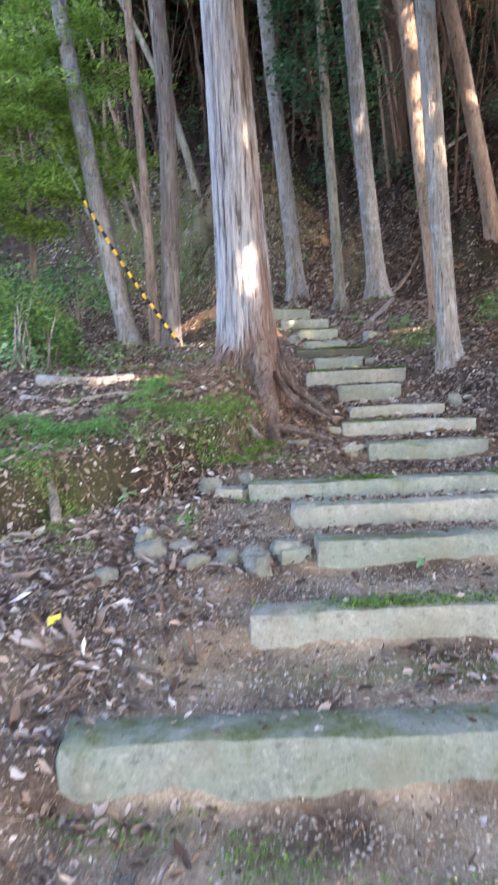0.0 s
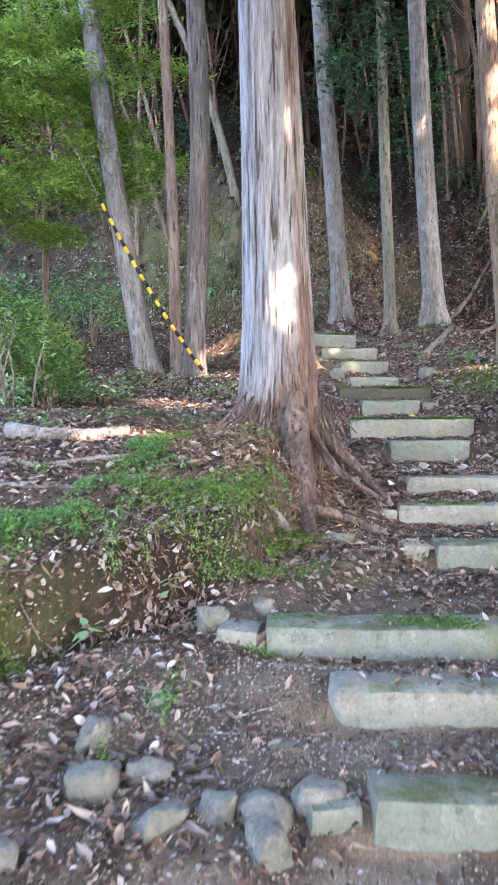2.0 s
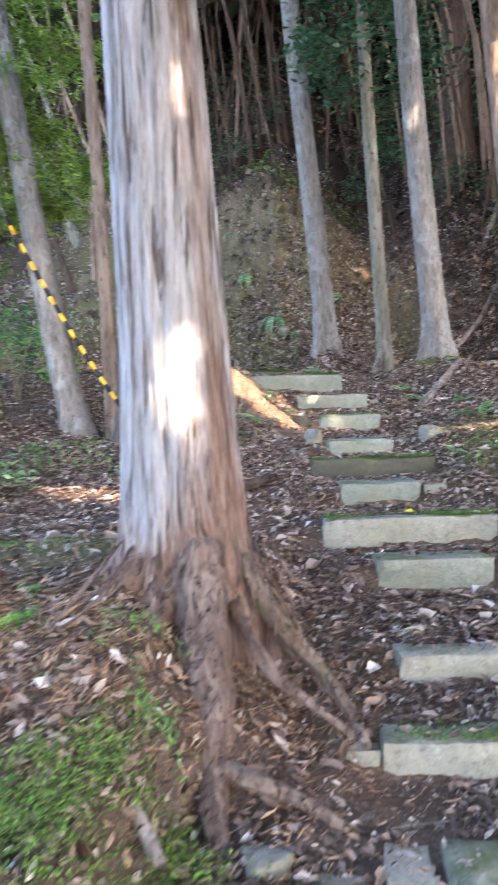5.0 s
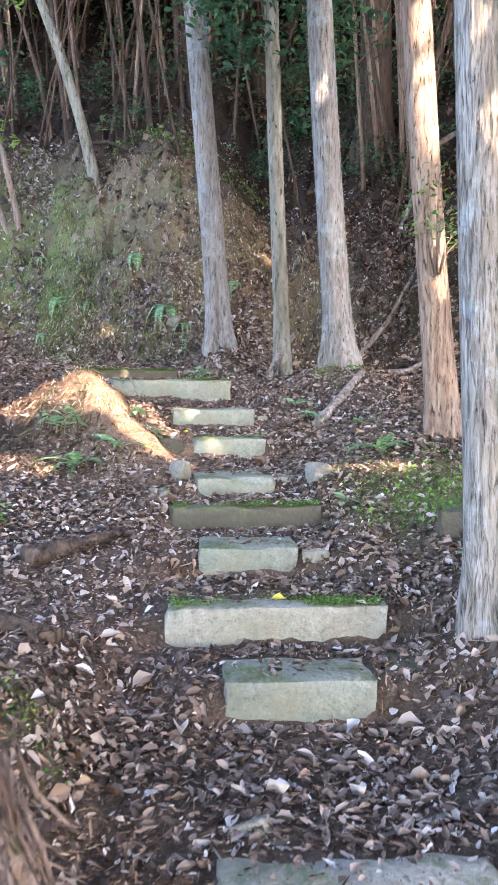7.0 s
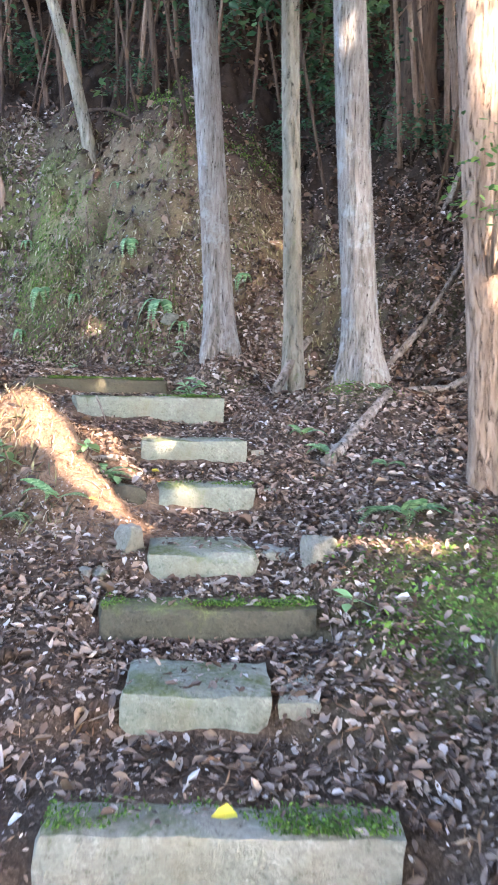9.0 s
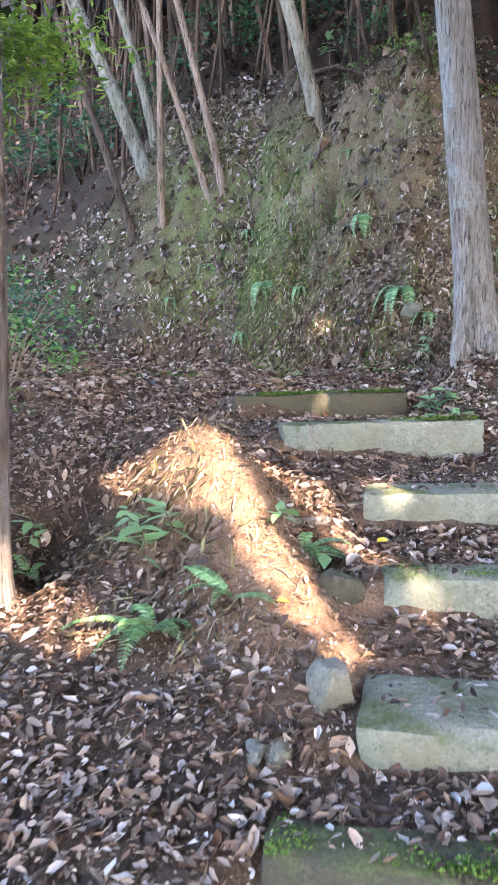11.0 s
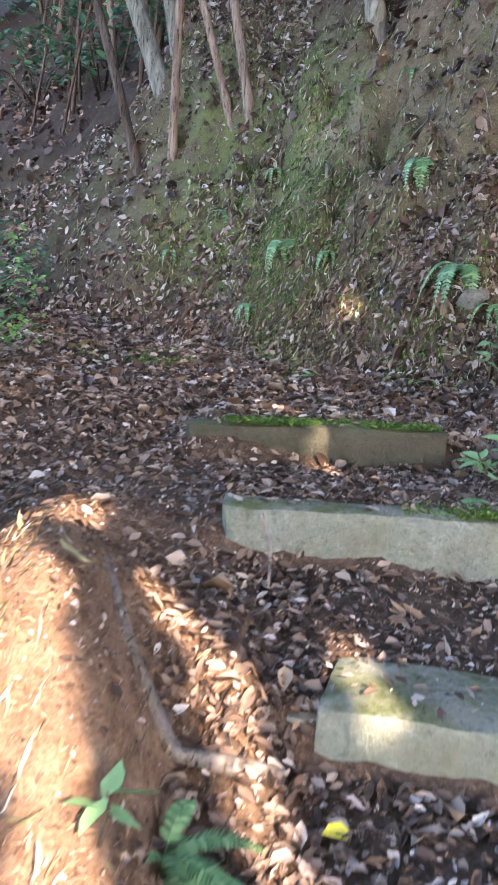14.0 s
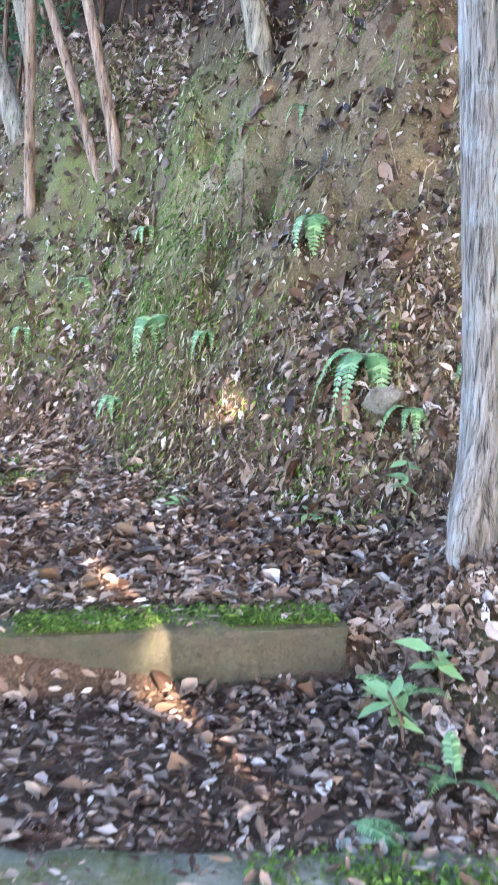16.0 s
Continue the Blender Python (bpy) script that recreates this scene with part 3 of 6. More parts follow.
# ---- the stone steps ----
def step_mesh(w, d, h, seed, material):
    """A rough-hewn block: front bottom at y 0, top at z 0, with worn edges."""
    nx_, ny_, nz_ = max(5, int(w / 0.045)), max(4, int(d / 0.045)), 6
    bm = bmesh.new()
    bmesh.ops.create_cube(bm, size=1.0)
    bmesh.ops.scale(bm, vec=(w, d, h + 0.1), verts=bm.verts[:])
    bmesh.ops.translate(bm, vec=(0, d / 2, -(h + 0.1) / 2), verts=bm.verts[:])
    for ax, count in ((0, nx_), (1, ny_), (2, nz_)):
        size = (w, d, h + 0.1)[ax]
        lo = (-w / 2, 0, -(h + 0.1))[ax]
        for q in range(1, count):
            co, no = [0, 0, 0], [0, 0, 0]
            co[ax], no[ax] = lo + size * q / count, 1
            bmesh.ops.bisect_plane(bm, geom=bm.verts[:] + bm.edges[:] + bm.faces[:], plane_co=co, plane_no=no)
    off = Vector((seed * 2.7, seed * 1.9, seed))
    for v in bm.verts:
        c = v.co
        ex, ey, ez = min(c.x + w / 2, w / 2 - c.x), min(c.y, d - c.y), -c.z
        close = sorted((ex, ey, ez))
        if close[0] < 0.03 and close[1] < 0.03:
            pull = 0.006 + 0.026 * max(0, noise.noise(c * 6 + off)) + 0.02 * max(0, noise.noise(c * 2.2 - off) - 0.15)
            c.x -= math.copysign(pull, c.x) if ex < 0.03 else 0
            c.y += (pull if c.y < d / 2 else -pull) if ey < 0.03 else 0
            c.z -= pull if ez < 0.03 else 0
        v.co = c + Vector((0.012 * noise.noise(c * 7 + off) + 0.03 * noise.noise(c * 2 + off) * (1 if ex < 0.05 else 0),
                           0.016 * noise.noise(c * 3.0 + off * 2) + 0.012 * noise.noise(c * 14 + off),
                           0.012 * noise.noise(c * 2.5 - off) + 0.005 * noise.noise(c * 15 - off)))
    me = bpy.data.meshes.new("stone_step")
    bm.to_mesh(me)
    bm.free()
    me.shade_smooth()
    me.set_sharp_from_angle(angle=radians(38))
    me.materials.append(material)
    return me


LOOKS = {STONE: "grey-green worn stone step set in the path", STONE_PALE: "pale rough-hewn stone step set in the path",
         STONE_MOSS: "dark stone step with moss along its top"}
for k_, (xl, xr, yf, zt, hh, dd, turn, m_) in enumerate(STEPS):
    ob = new("stone_step", step_mesh(xr - xl, dd, hh, k_ + 1, m_))
    ob.matrix_world = pose((xl + xr) / 2, yf, zt, 0, 0, turn)
    tagged(ob, LOOKS[m_], "stone step", "steps of the path")
    share = {2: 0.35, 10: 0.55, 12: 0.8, 16: 0.6, 17: 1.0, 5: 0.3, 7: 0.25, 14: 0.2}.get(k_, 0.0)
    n_ = int(6400 * (xr - xl) * share)
    mx, my = rng.uniform(-(xr - xl) / 2 + 0.02, (xr - xl) / 2 - 0.02, n_), np.abs(rng.normal(size=n_)) * dd * 0.45
    ok_ = (my < dd - 0.015) & (my > 0.012) & (rng.random(n_) < np.clip(0.35 + 1.3 * lattice(mx + k_ * 7, my, 3.2, 60) + 0.6 * lattice(mx + k_ * 7, my, 11.0, 61) + (share - 0.4), 0, 1))
    if k_ == 16:
        ok_ &= mx > 0.05
    c_ = np.stack([mx[ok_], my[ok_], np.full(ok_.sum(), 0.006) + rng.uniform(-0.006, 0.010, ok_.sum())], -1)
    if len(c_) > 20:
        tagged(part("moss", leaf_cloud("moss", c_, rng.normal(size=c_.shape) * 0.6 + np.array([0, 0, 1.0]), rng.uniform(0.009, 0.021, len(c_)), GREEN_MOSS, 0.45, 0.3), ob), "short green moss along the top", "", "", "stuff")


# litter lying on the treads, thicker towards the back
for k_, (xl, xr, yf, zt, hh, dd, turn, m_) in enumerate(STEPS):
    n_ = int((xr - xl) * (150 if k_ < 6 else 260))
    mx, my = rng.uniform(-(xr - xl) / 2 + 0.02, (xr - xl) / 2 - 0.02, n_), dd * (1 - rng.random(n_) ** 1.8 * 0.95)
    c_ = np.stack([mx, my, 0.008 + rng.uniform(0, 0.006, n_)], -1)
    ob = new("tread_litter", leaf_cloud("tread_litter", c_, rng.normal(size=c_.shape) * 0.28 + np.array([0, 0, 1.0]), 0.008 + 0.05 * rng.random(n_) ** 3, LITTER, 0.4, 0.35))
    ob.matrix_world = pose((xl + xr) / 2, yf, zt, 0, 0, turn)
    tagged(ob, "crumbs of dry leaves lying on a stone tread", "leaf litter", "", "stuff")
# squared blocks that lengthen a step: middle x, front y, top z, width, depth, height, turn
for k_, (x_, y_, z_, w_, d_, h_, turn) in enumerate([
        (0.49, 6.14, 1.17, 0.25, 0.20, 0.18, 4), (0.68, 6.13, 1.19, 0.13, 0.22, 0.18, -3), (-0.18, 5.0, 1.04, 0.17, 0.22, 0.20, -6), (0.15, 3.92, 0.86, 0.15, 0.18, 0.16, 5),
        (1.30, 9.62, 1.98, 0.15, 0.30, 0.19, -5), (1.28, 10.80, 2.265, 0.22, 0.28, 0.16, 9), (1.21, 11.66, 2.47, 0.11, 0.22, 0.17, 4), (1.14, 12.36, 2.64, 0.11, 0.26, 0.16, 12),
        (0.53, 9.66, 1.93, 0.24, 0.30, 0.16, 8), (1.60, 8.62, 1.66, 0.22, 0.24, 0.18, -8), (0.36, 12.22, 2.65, 0.12, 0.24, 0.16, 14), (0.60, 6.74, 1.31, 0.12, 0.16, 0.14, 0)]):
    mossy_one = k_ in (8, 9)
    ob = new("stone_block", step_mesh(w_, d_, h_, 60 + k_, STONE_MOSS if mossy_one else STONE_PALE if k_ % 3 else STONE))
    ob.matrix_world = pose(x_, y_, z_, 2 * math.sin(k_ * 2.1), 3 * math.sin(k_ * 1.3), turn)
    tagged(ob, "dark mossy stone block set against a step" if mossy_one else "squared grey stone block lengthening a step", "stone block", "blocks beside the steps")


# ---- loose stones ----
def loose_stone(x, y, w, d, h, seed, turn=0, material=ROCK, label="weathered grey stone half sunk in the soil", sink=0.3, boxy=0.0, group="stones beside the path"):
    ob = new("rock", rock_mesh("rock", (w, d, h), seed, material, boxy))
    ob.matrix_world = pose(x, y, float(land(x, y, False)) + h * (0.42 - sink), 0, 0, turn)
    return tagged(ob, label, "rock", group)


# ---- trees ----
def tree(name, x, y, height, r0, r1, material, label, lean=(0, 0), bend=(0, 0), flare=0.5, flare_h=0.3, lobes=5, ridges=0.04, seed=1, sides=28, group="", z=None):
    z = float(land(x, y, False)) if z is None else z
    t = thing(name, (x, y, z), label, "tree", group)
    part("trunk", trunk_mesh("trunk", height, r0, r1, material, lean, bend, flare, flare_h, lobes, ridges, seed, sides), t)
    return t


def cypress_trunk(height, seed):
    """The old cypress: buttressed foot, spiralling strips of bark with open cracks between them."""
    hs = np.concatenate([np.arange(-0.7, 1.0, 0.025), np.arange(1.0, 4.4, 0.06), np.arange(4.4, height, 0.2)])
    sides = 260
    th = np.linspace(0, 2 * math.pi, sides, endpoint=False)
    hh, tt = np.meshgrid(hs, th, indexing="ij")
    up = np.clip(hh, 0, None)
    r = 0.232 - 0.021 * np.clip(up, 0, 5.0) - 0.006 * np.clip(up - 5.0, 0, None)
    low = np.exp(-np.clip(hh - 0.02, 0, None) / 0.24)

    def towards(deg, wide):
        d = (tt - radians(deg) + math.pi) % (2 * math.pi) - math.pi
        return np.exp(-(d / wide) ** 2)

    butt = 0.05 + 0.15 * towards(-74, 0.30) + 0.13 * towards(-150, 0.34) + 0.12 * towards(172, 0.3) + 0.075 * towards(8, 0.3) + 0.10 * towards(60, 0.4) + 0.07 * towards(-112, 0.16) + 0.06 * towards(-36, 0.2)
    r = r + butt * low
    twist = tt + 0.05 * hh
    cx, cy = np.cos(twist), np.sin(twist)
    strip = lattice(cx * 7 + 11, cy * 7 + hh * 0.16, 1.6, seed) + 0.7 * lattice(cx * 15, cy * 15 + hh * 0.4, 1.6, seed + 1)
    crack = np.abs(lattice(cx * 8 + 3, cy * 8 + hh * 0.2, 1.5, seed + 4))
    r = r + 0.008 * strip - 0.009 * (1 - ease(crack, 0.0, 0.07)) + 0.010 * np.sin(3 * tt + 0.5 * hh) + 0.03 * low * lattice(cx * 4, cy * 4 + hh * 2.5, 1.7, seed + 5)
    px, py = -0.036 * hh + 0.01 * np.sin(hh * 0.9), 0.01 * np.cos(hh * 0.8)
    verts = np.stack([px + r * np.cos(tt), py + r * np.sin(tt), hh], -1).reshape(-1, 3)
    i, j = np.meshgrid(np.arange(len(hs) - 1), np.arange(sides), indexing="ij")
    a, b = i * sides + j, i * sides + (j + 1) % sides
    me = bulk("trunk", verts, np.stack([a, b, b + sides, a + sides], -1).reshape(-1, 4), BARK_BIG)
    worn = 0.95 * np.exp(-np.clip(hh - 0.12, 0, None) / 0.22) + 0.42 * towards(-35, 0.55) + 0.2 * towards(60, 1.0) + 0.12 * lattice(cx * 3, cy * 3 + hh * 0.9, 1.0, seed + 6)
    me.attributes.new("worn", "FLOAT", "POINT").data.foreach_set("value", np.clip(worn, 0, 1).astype(np.float32).ravel())
    return me


big = thing("cypress_tree", (-0.045, 7.2, 1.66), "thick old cypress with pale stringy bark and bare spreading roots", "tree")
part("trunk", cypress_trunk(11.0, 3), big)
tree("cedar_tree", -1.70, 11.7, 10, 0.13, 0.08, BARK_GREY, "slender grey cedar leaning beside the striped rope", (-0.20, 0.05), (0.06, 0), 0.3, 0.2, seed=4)
tree("cedar_tree", -1.12, 11.36, 10, 0.125, 0.085, BARK_SOBER, "grey-brown cedar with fibrous bark rising from leafy ground", (0.06, 0.0), (-0.12, 0), 0.35, 0.2, seed=5)
tree("cedar_tree", -1.37, 11.75, 9, 0.07, 0.045, BARK_WARM, "thin brown cedar close beside a thicker one", (-0.02, 0.0), (-0.02, 0), 0.2, 0.2, seed=6)
tree("cedar_tree", 0.76, 14.85, 11, 0.14, 0.09, BARK_GREY, "straight grey cedar at the foot of the bank", (-0.068, 0), (0, 0), 0.75, 0.25, 4, seed=7, z=3.36)
tree("cedar_tree", 1.44, 14.25, 10, 0.085, 0.06, BARK_PALE, "slim mossy cedar between two thicker trunks", (-0.028, 0), (0, 0), 0.3, 0.25, seed=8, z=3.12)
tree("cedar_tree", 1.97, 13.5, 11, 0.14, 0.09, BARK_GREY, "pale grey cedar on a root mound", (-0.062, 0), (0, 0), 0.6, 0.25, 4, seed=9)
tree("cedar_tree", 2.50, 11.5, 11, 0.12, 0.085, BARK_WARM, "warm brown cedar with peeling bark lit by the sun", (-0.082, 0.0), (0, 0), 0.35, 0.3, seed=10)
tree("cedar_tree", 1.98, 8.75, 11, 0.105, 0.08, BARK_GREY, "grey-brown cedar standing over the path edge", (-0.042, 0), (0, 0), 0.4, 0.18, seed=11)
tree("cedar_tree", 4.05, 14.2, 11, 0.14, 0.09, BARK_WARM, "leaning brown cedar on the slope", (-0.17, 0), (0, 0), 0.3, 0.3, seed=12)
tree("cedar_tree", 3.05, 17.6, 11, 0.24, 0.15, BARK_DARK, "thick dark cedar up on the wooded slope", (-0.01, 0), (0, 0), 0.4, 0.3, seed=13)
# bank saplings
SAPLINGS = [(-1.1, 17.65, 0.085, BARK_PALE, "pale young tree rooted high on the bank", -0.2, -0.25), (-2.2, 17.58, 0.045, BARK_WARM, "thin brown sapling on the crest of the bank", -0.2, -0.1),
            (-2.42, 17.62, 0.04, BARK_WARM, "thin brown sapling on the crest of the bank", -0.3, -0.1), (-2.95, 17.62, 0.045, BARK_WARM, "upright thin sapling with brown bark", 0.02, 0.0),
            (-3.35, 18.05, 0.10, BARK_PALE, "pale split trunk leaning out of the eroded bank", -0.4, -0.1), (-3.3, 18.25, 0.06, BARK_PALE, "pale leaning stem behind a split trunk", -0.2, -0.2),
            (-3.4, 17.7, 0.05, BARK_DARK, "dark crooked stem at the foot of a split trunk", -0.3, -0.1), (-1.6, 18.4, 0.035, BARK_DARK, "thin dark sapling above the bank", -0.1, 0.0),
            (-0.6, 18.6, 0.035, BARK_WARM, "thin brown sapling above the bank", 0.08, 0.0), (0.2, 18.5, 0.04, BARK_DARK, "thin dark sapling above the bank", -0.1, 0.05)]
for k_, (x_, y_, r_, m_, lab, lx, bx) in enumerate(SAPLINGS):
    tree("bank_sapling", x_, y_, 6.5, r_, r_ * 0.6, m_, lab, (lx, 0.0), (bx, 0), 0.15, 0.1, seed=14 + k_, sides=14, group="saplings of the bank")


# ---- foliage helpers ----
def sprays(origin_list, count, reach, leaf, material, aspect, droop=0.3, flat=0.7, name="foliage"):
    """Leaves strewn round each of the given twig ends."""
    o = np.repeat(np.asarray(origin_list, float), count, axis=0)
    off = rng.normal(size=o.shape) * reach
    off[:, 2] *= flat
    off[:, 2] -= droop * np.linalg.norm(off[:, :2], axis=1)
    nrm = rng.normal(size=o.shape) * 0.45 + np.array([0, 0, 1.0])
    return leaf_cloud(name, o + off, nrm, rng.uniform(0.6, 1.3, len(o)) * leaf, material, aspect, 0.2)


def crown_mesh(height, base, radius, count, leaf, material, lean=(0, 0), seed=1):
    """A conifer's crown: drooping tiers of sprays round the stem."""
    h = rng.uniform(base, height, count)
    rad = radius * (1 - 0.75 * (h - base) / (height - base)) * np.sqrt(rng.uniform(0.05, 1, count))
    gap = 0.55 + 0.45 * lattice(h * 1.3, rng.uniform(0, 9, count), 1.0, seed)
    th = rng.uniform(0, 2 * math.pi, count)
    c = np.stack([lean[0] * h + rad * gap * np.cos(th), lean[1] * h + rad * gap * np.sin(th), h - 0.25 * rad], -1)
    nrm = rng.normal(size=c.shape) * 0.5 + np.array([0, 0, 1.0])
    return leaf_cloud("crown", c, nrm, rng.uniform(0.6, 1.3, count) * leaf, material, 0.55, 0.25)


# crowns of the trees along the path, above the view
for ob in [o for o in scene.objects if o.name.startswith(("cedar_tree", "cypress_tree"))]:
    if abs(ob.location.x - 1.44) < 0.01:
        continue
    far = ob.location.y > 16
    count_ = 1000 if far else 170 if ob.location.x > 0 else 60
    part("crown", crown_mesh(12.0, 6.6 if far else 8.0, 2.6 if far else 1.6, count_, 0.34, CANOPY, (-0.05, 0), int(abs(ob.location.x) * 10)), ob, "dark green conifer crown")
slim = [o for o in scene.objects if abs(o.location.x - 1.44) < 0.01 and o.name.startswith("cedar_tree")][0]
twig_ends = [(rng.uniform(-1.0, 0.85), rng.uniform(-0.8, 0.5), rng.uniform(3.25, 5.6)) for _ in range(80)]
part("crown", sprays(twig_ends, 46, 0.13, 0.095, GREEN_BROAD, 0.5, 0.1, 0.8, "crown"), slim, "glossy dark evergreen leaves")
for q in range(9):
    e_ = twig_ends[q * 5]
    part("branch", stick_mesh("branch", [(-0.11, 0, e_[2] - 0.35), (e_[0] * 0.5, e_[1] * 0.5, e_[2] - 0.1), e_], [0.016, 0.011, 0.004], BARK_DARK, 6), slim)

# ---- unseen cedars added on the sunny side: crowns block the sun, gaps shape its patches ----
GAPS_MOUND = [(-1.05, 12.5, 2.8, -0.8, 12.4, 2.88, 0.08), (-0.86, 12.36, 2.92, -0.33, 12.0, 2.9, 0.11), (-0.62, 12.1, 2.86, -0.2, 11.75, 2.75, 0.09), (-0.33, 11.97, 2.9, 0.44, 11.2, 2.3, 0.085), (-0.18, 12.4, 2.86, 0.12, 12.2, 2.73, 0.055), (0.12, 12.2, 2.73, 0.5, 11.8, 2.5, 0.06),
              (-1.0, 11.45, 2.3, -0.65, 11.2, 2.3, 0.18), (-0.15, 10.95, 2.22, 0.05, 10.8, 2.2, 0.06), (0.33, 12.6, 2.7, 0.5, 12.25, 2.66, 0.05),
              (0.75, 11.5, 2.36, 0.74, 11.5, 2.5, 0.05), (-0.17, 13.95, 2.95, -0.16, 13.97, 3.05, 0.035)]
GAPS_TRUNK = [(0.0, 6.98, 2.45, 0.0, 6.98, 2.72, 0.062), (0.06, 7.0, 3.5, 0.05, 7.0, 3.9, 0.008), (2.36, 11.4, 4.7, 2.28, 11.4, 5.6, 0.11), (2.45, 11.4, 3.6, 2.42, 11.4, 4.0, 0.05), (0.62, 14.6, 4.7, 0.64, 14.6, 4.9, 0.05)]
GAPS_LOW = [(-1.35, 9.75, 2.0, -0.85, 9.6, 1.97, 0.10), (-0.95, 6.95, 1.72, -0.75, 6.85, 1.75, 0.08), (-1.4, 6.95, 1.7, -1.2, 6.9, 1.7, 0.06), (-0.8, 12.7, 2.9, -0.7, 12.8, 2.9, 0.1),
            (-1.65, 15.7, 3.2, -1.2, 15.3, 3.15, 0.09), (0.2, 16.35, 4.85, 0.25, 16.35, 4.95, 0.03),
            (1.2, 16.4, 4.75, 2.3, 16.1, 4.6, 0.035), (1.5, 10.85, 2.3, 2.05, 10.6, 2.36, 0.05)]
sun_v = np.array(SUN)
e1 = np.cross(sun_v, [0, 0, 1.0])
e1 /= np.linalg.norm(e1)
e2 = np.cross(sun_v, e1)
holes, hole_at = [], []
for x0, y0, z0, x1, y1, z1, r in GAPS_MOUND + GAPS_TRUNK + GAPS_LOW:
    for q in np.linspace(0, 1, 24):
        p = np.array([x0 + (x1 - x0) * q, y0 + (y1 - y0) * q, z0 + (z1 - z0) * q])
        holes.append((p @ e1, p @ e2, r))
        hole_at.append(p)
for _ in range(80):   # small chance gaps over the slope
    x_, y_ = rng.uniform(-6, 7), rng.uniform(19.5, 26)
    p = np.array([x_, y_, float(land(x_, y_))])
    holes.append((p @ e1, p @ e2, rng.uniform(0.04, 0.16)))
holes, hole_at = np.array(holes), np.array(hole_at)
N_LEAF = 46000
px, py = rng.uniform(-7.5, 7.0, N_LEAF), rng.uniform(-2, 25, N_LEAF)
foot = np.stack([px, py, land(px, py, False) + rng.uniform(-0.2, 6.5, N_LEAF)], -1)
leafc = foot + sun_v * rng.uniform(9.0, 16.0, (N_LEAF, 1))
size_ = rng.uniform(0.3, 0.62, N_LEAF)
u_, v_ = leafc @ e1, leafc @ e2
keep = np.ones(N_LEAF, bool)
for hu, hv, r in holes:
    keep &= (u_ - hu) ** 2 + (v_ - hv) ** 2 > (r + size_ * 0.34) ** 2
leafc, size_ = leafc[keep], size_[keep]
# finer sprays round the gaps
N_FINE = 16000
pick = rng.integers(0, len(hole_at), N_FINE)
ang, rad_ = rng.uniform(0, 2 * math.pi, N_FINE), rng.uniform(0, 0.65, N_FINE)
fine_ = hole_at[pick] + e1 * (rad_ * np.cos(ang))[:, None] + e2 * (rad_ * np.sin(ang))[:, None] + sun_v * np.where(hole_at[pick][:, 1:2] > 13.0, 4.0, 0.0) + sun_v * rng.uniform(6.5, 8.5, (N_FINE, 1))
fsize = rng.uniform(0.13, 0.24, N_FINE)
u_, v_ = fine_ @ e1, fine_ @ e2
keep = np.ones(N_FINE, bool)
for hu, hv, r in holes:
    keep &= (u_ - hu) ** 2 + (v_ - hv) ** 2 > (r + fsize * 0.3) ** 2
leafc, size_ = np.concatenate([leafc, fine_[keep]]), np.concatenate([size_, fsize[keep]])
# made-up trunk places, out of view, to carry the sun-blocking leaves
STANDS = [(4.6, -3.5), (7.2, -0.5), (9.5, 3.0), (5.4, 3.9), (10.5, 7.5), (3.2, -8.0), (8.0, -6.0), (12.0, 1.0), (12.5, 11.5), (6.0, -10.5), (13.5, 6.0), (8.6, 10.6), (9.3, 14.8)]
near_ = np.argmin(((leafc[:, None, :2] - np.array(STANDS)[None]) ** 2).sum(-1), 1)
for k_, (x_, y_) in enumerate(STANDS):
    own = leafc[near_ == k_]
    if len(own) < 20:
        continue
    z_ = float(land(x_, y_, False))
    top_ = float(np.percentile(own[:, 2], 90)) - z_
    t = tree("unseen_shade_cedar", x_, y_, max(6.0, top_), 0.19, 0.06, BARK_WARM, "unseen cedar added to shade the path, with a dense dark green crown", (0, 0), (0, 0), 0.4, 0.3, seed=40 + k_, sides=16, group="cedars beside the path")
    part("crown", leaf_cloud("crown", own - np.array([x_, y_, z_]), rng.normal(size=own.shape), size_[near_ == k_], CANOPY, 0.8, 0.15), t, "added crown of dense dark green leaves that blocks the sun")
    for q in range(6):
        e_ = own[int(rng.integers(len(own)))] - np.array([x_, y_, z_])
        h_ = max(2.0, min(top_ * 0.92, float(e_[2]) - 0.4))
        part("limb", stick_mesh("limb", [(0, 0, h_), tuple(e_ * np.array([0.5, 0.5, 0.5]) + np.array([0, 0, h_ * 0.5 + 0.1])), tuple(e_)], [0.06, 0.035, 0.01], BARK_WARM, 6), t)

# ---- the wooded slope beyond ----
slope_trunks = [trunk_mesh("trunk", 8.5, r, r * 0.65, m, l, b, 0.3, 0.2, seed=60 + k, sides=10, step=0.4)
                for k, (r, m, l, b) in enumerate([(0.045, BARK_DARK, (-0.05, 0), (-0.3, 0)), (0.06, BARK_THIN, (0.07, 0), (0.2, 0)), (0.09, BARK_DARK, (-0.03, 0), (0, 0)),
                                                  (0.13, BARK_DARK, (0.02, 0), (0, 0)), (0.035, BARK_THIN, (-0.16, 0), (-0.4, 0)), (0.03, BARK_DARK, (0.15, 0), (0.4, 0)), (0.16, BARK_GREY, (-0.02, 0), (0, 0))])]
slope_crowns = [crown_mesh(9.5, 3.7, 2.6, 800, 0.38, CANOPY, (0, 0), 70 + k) for k in range(3)]
placed = []
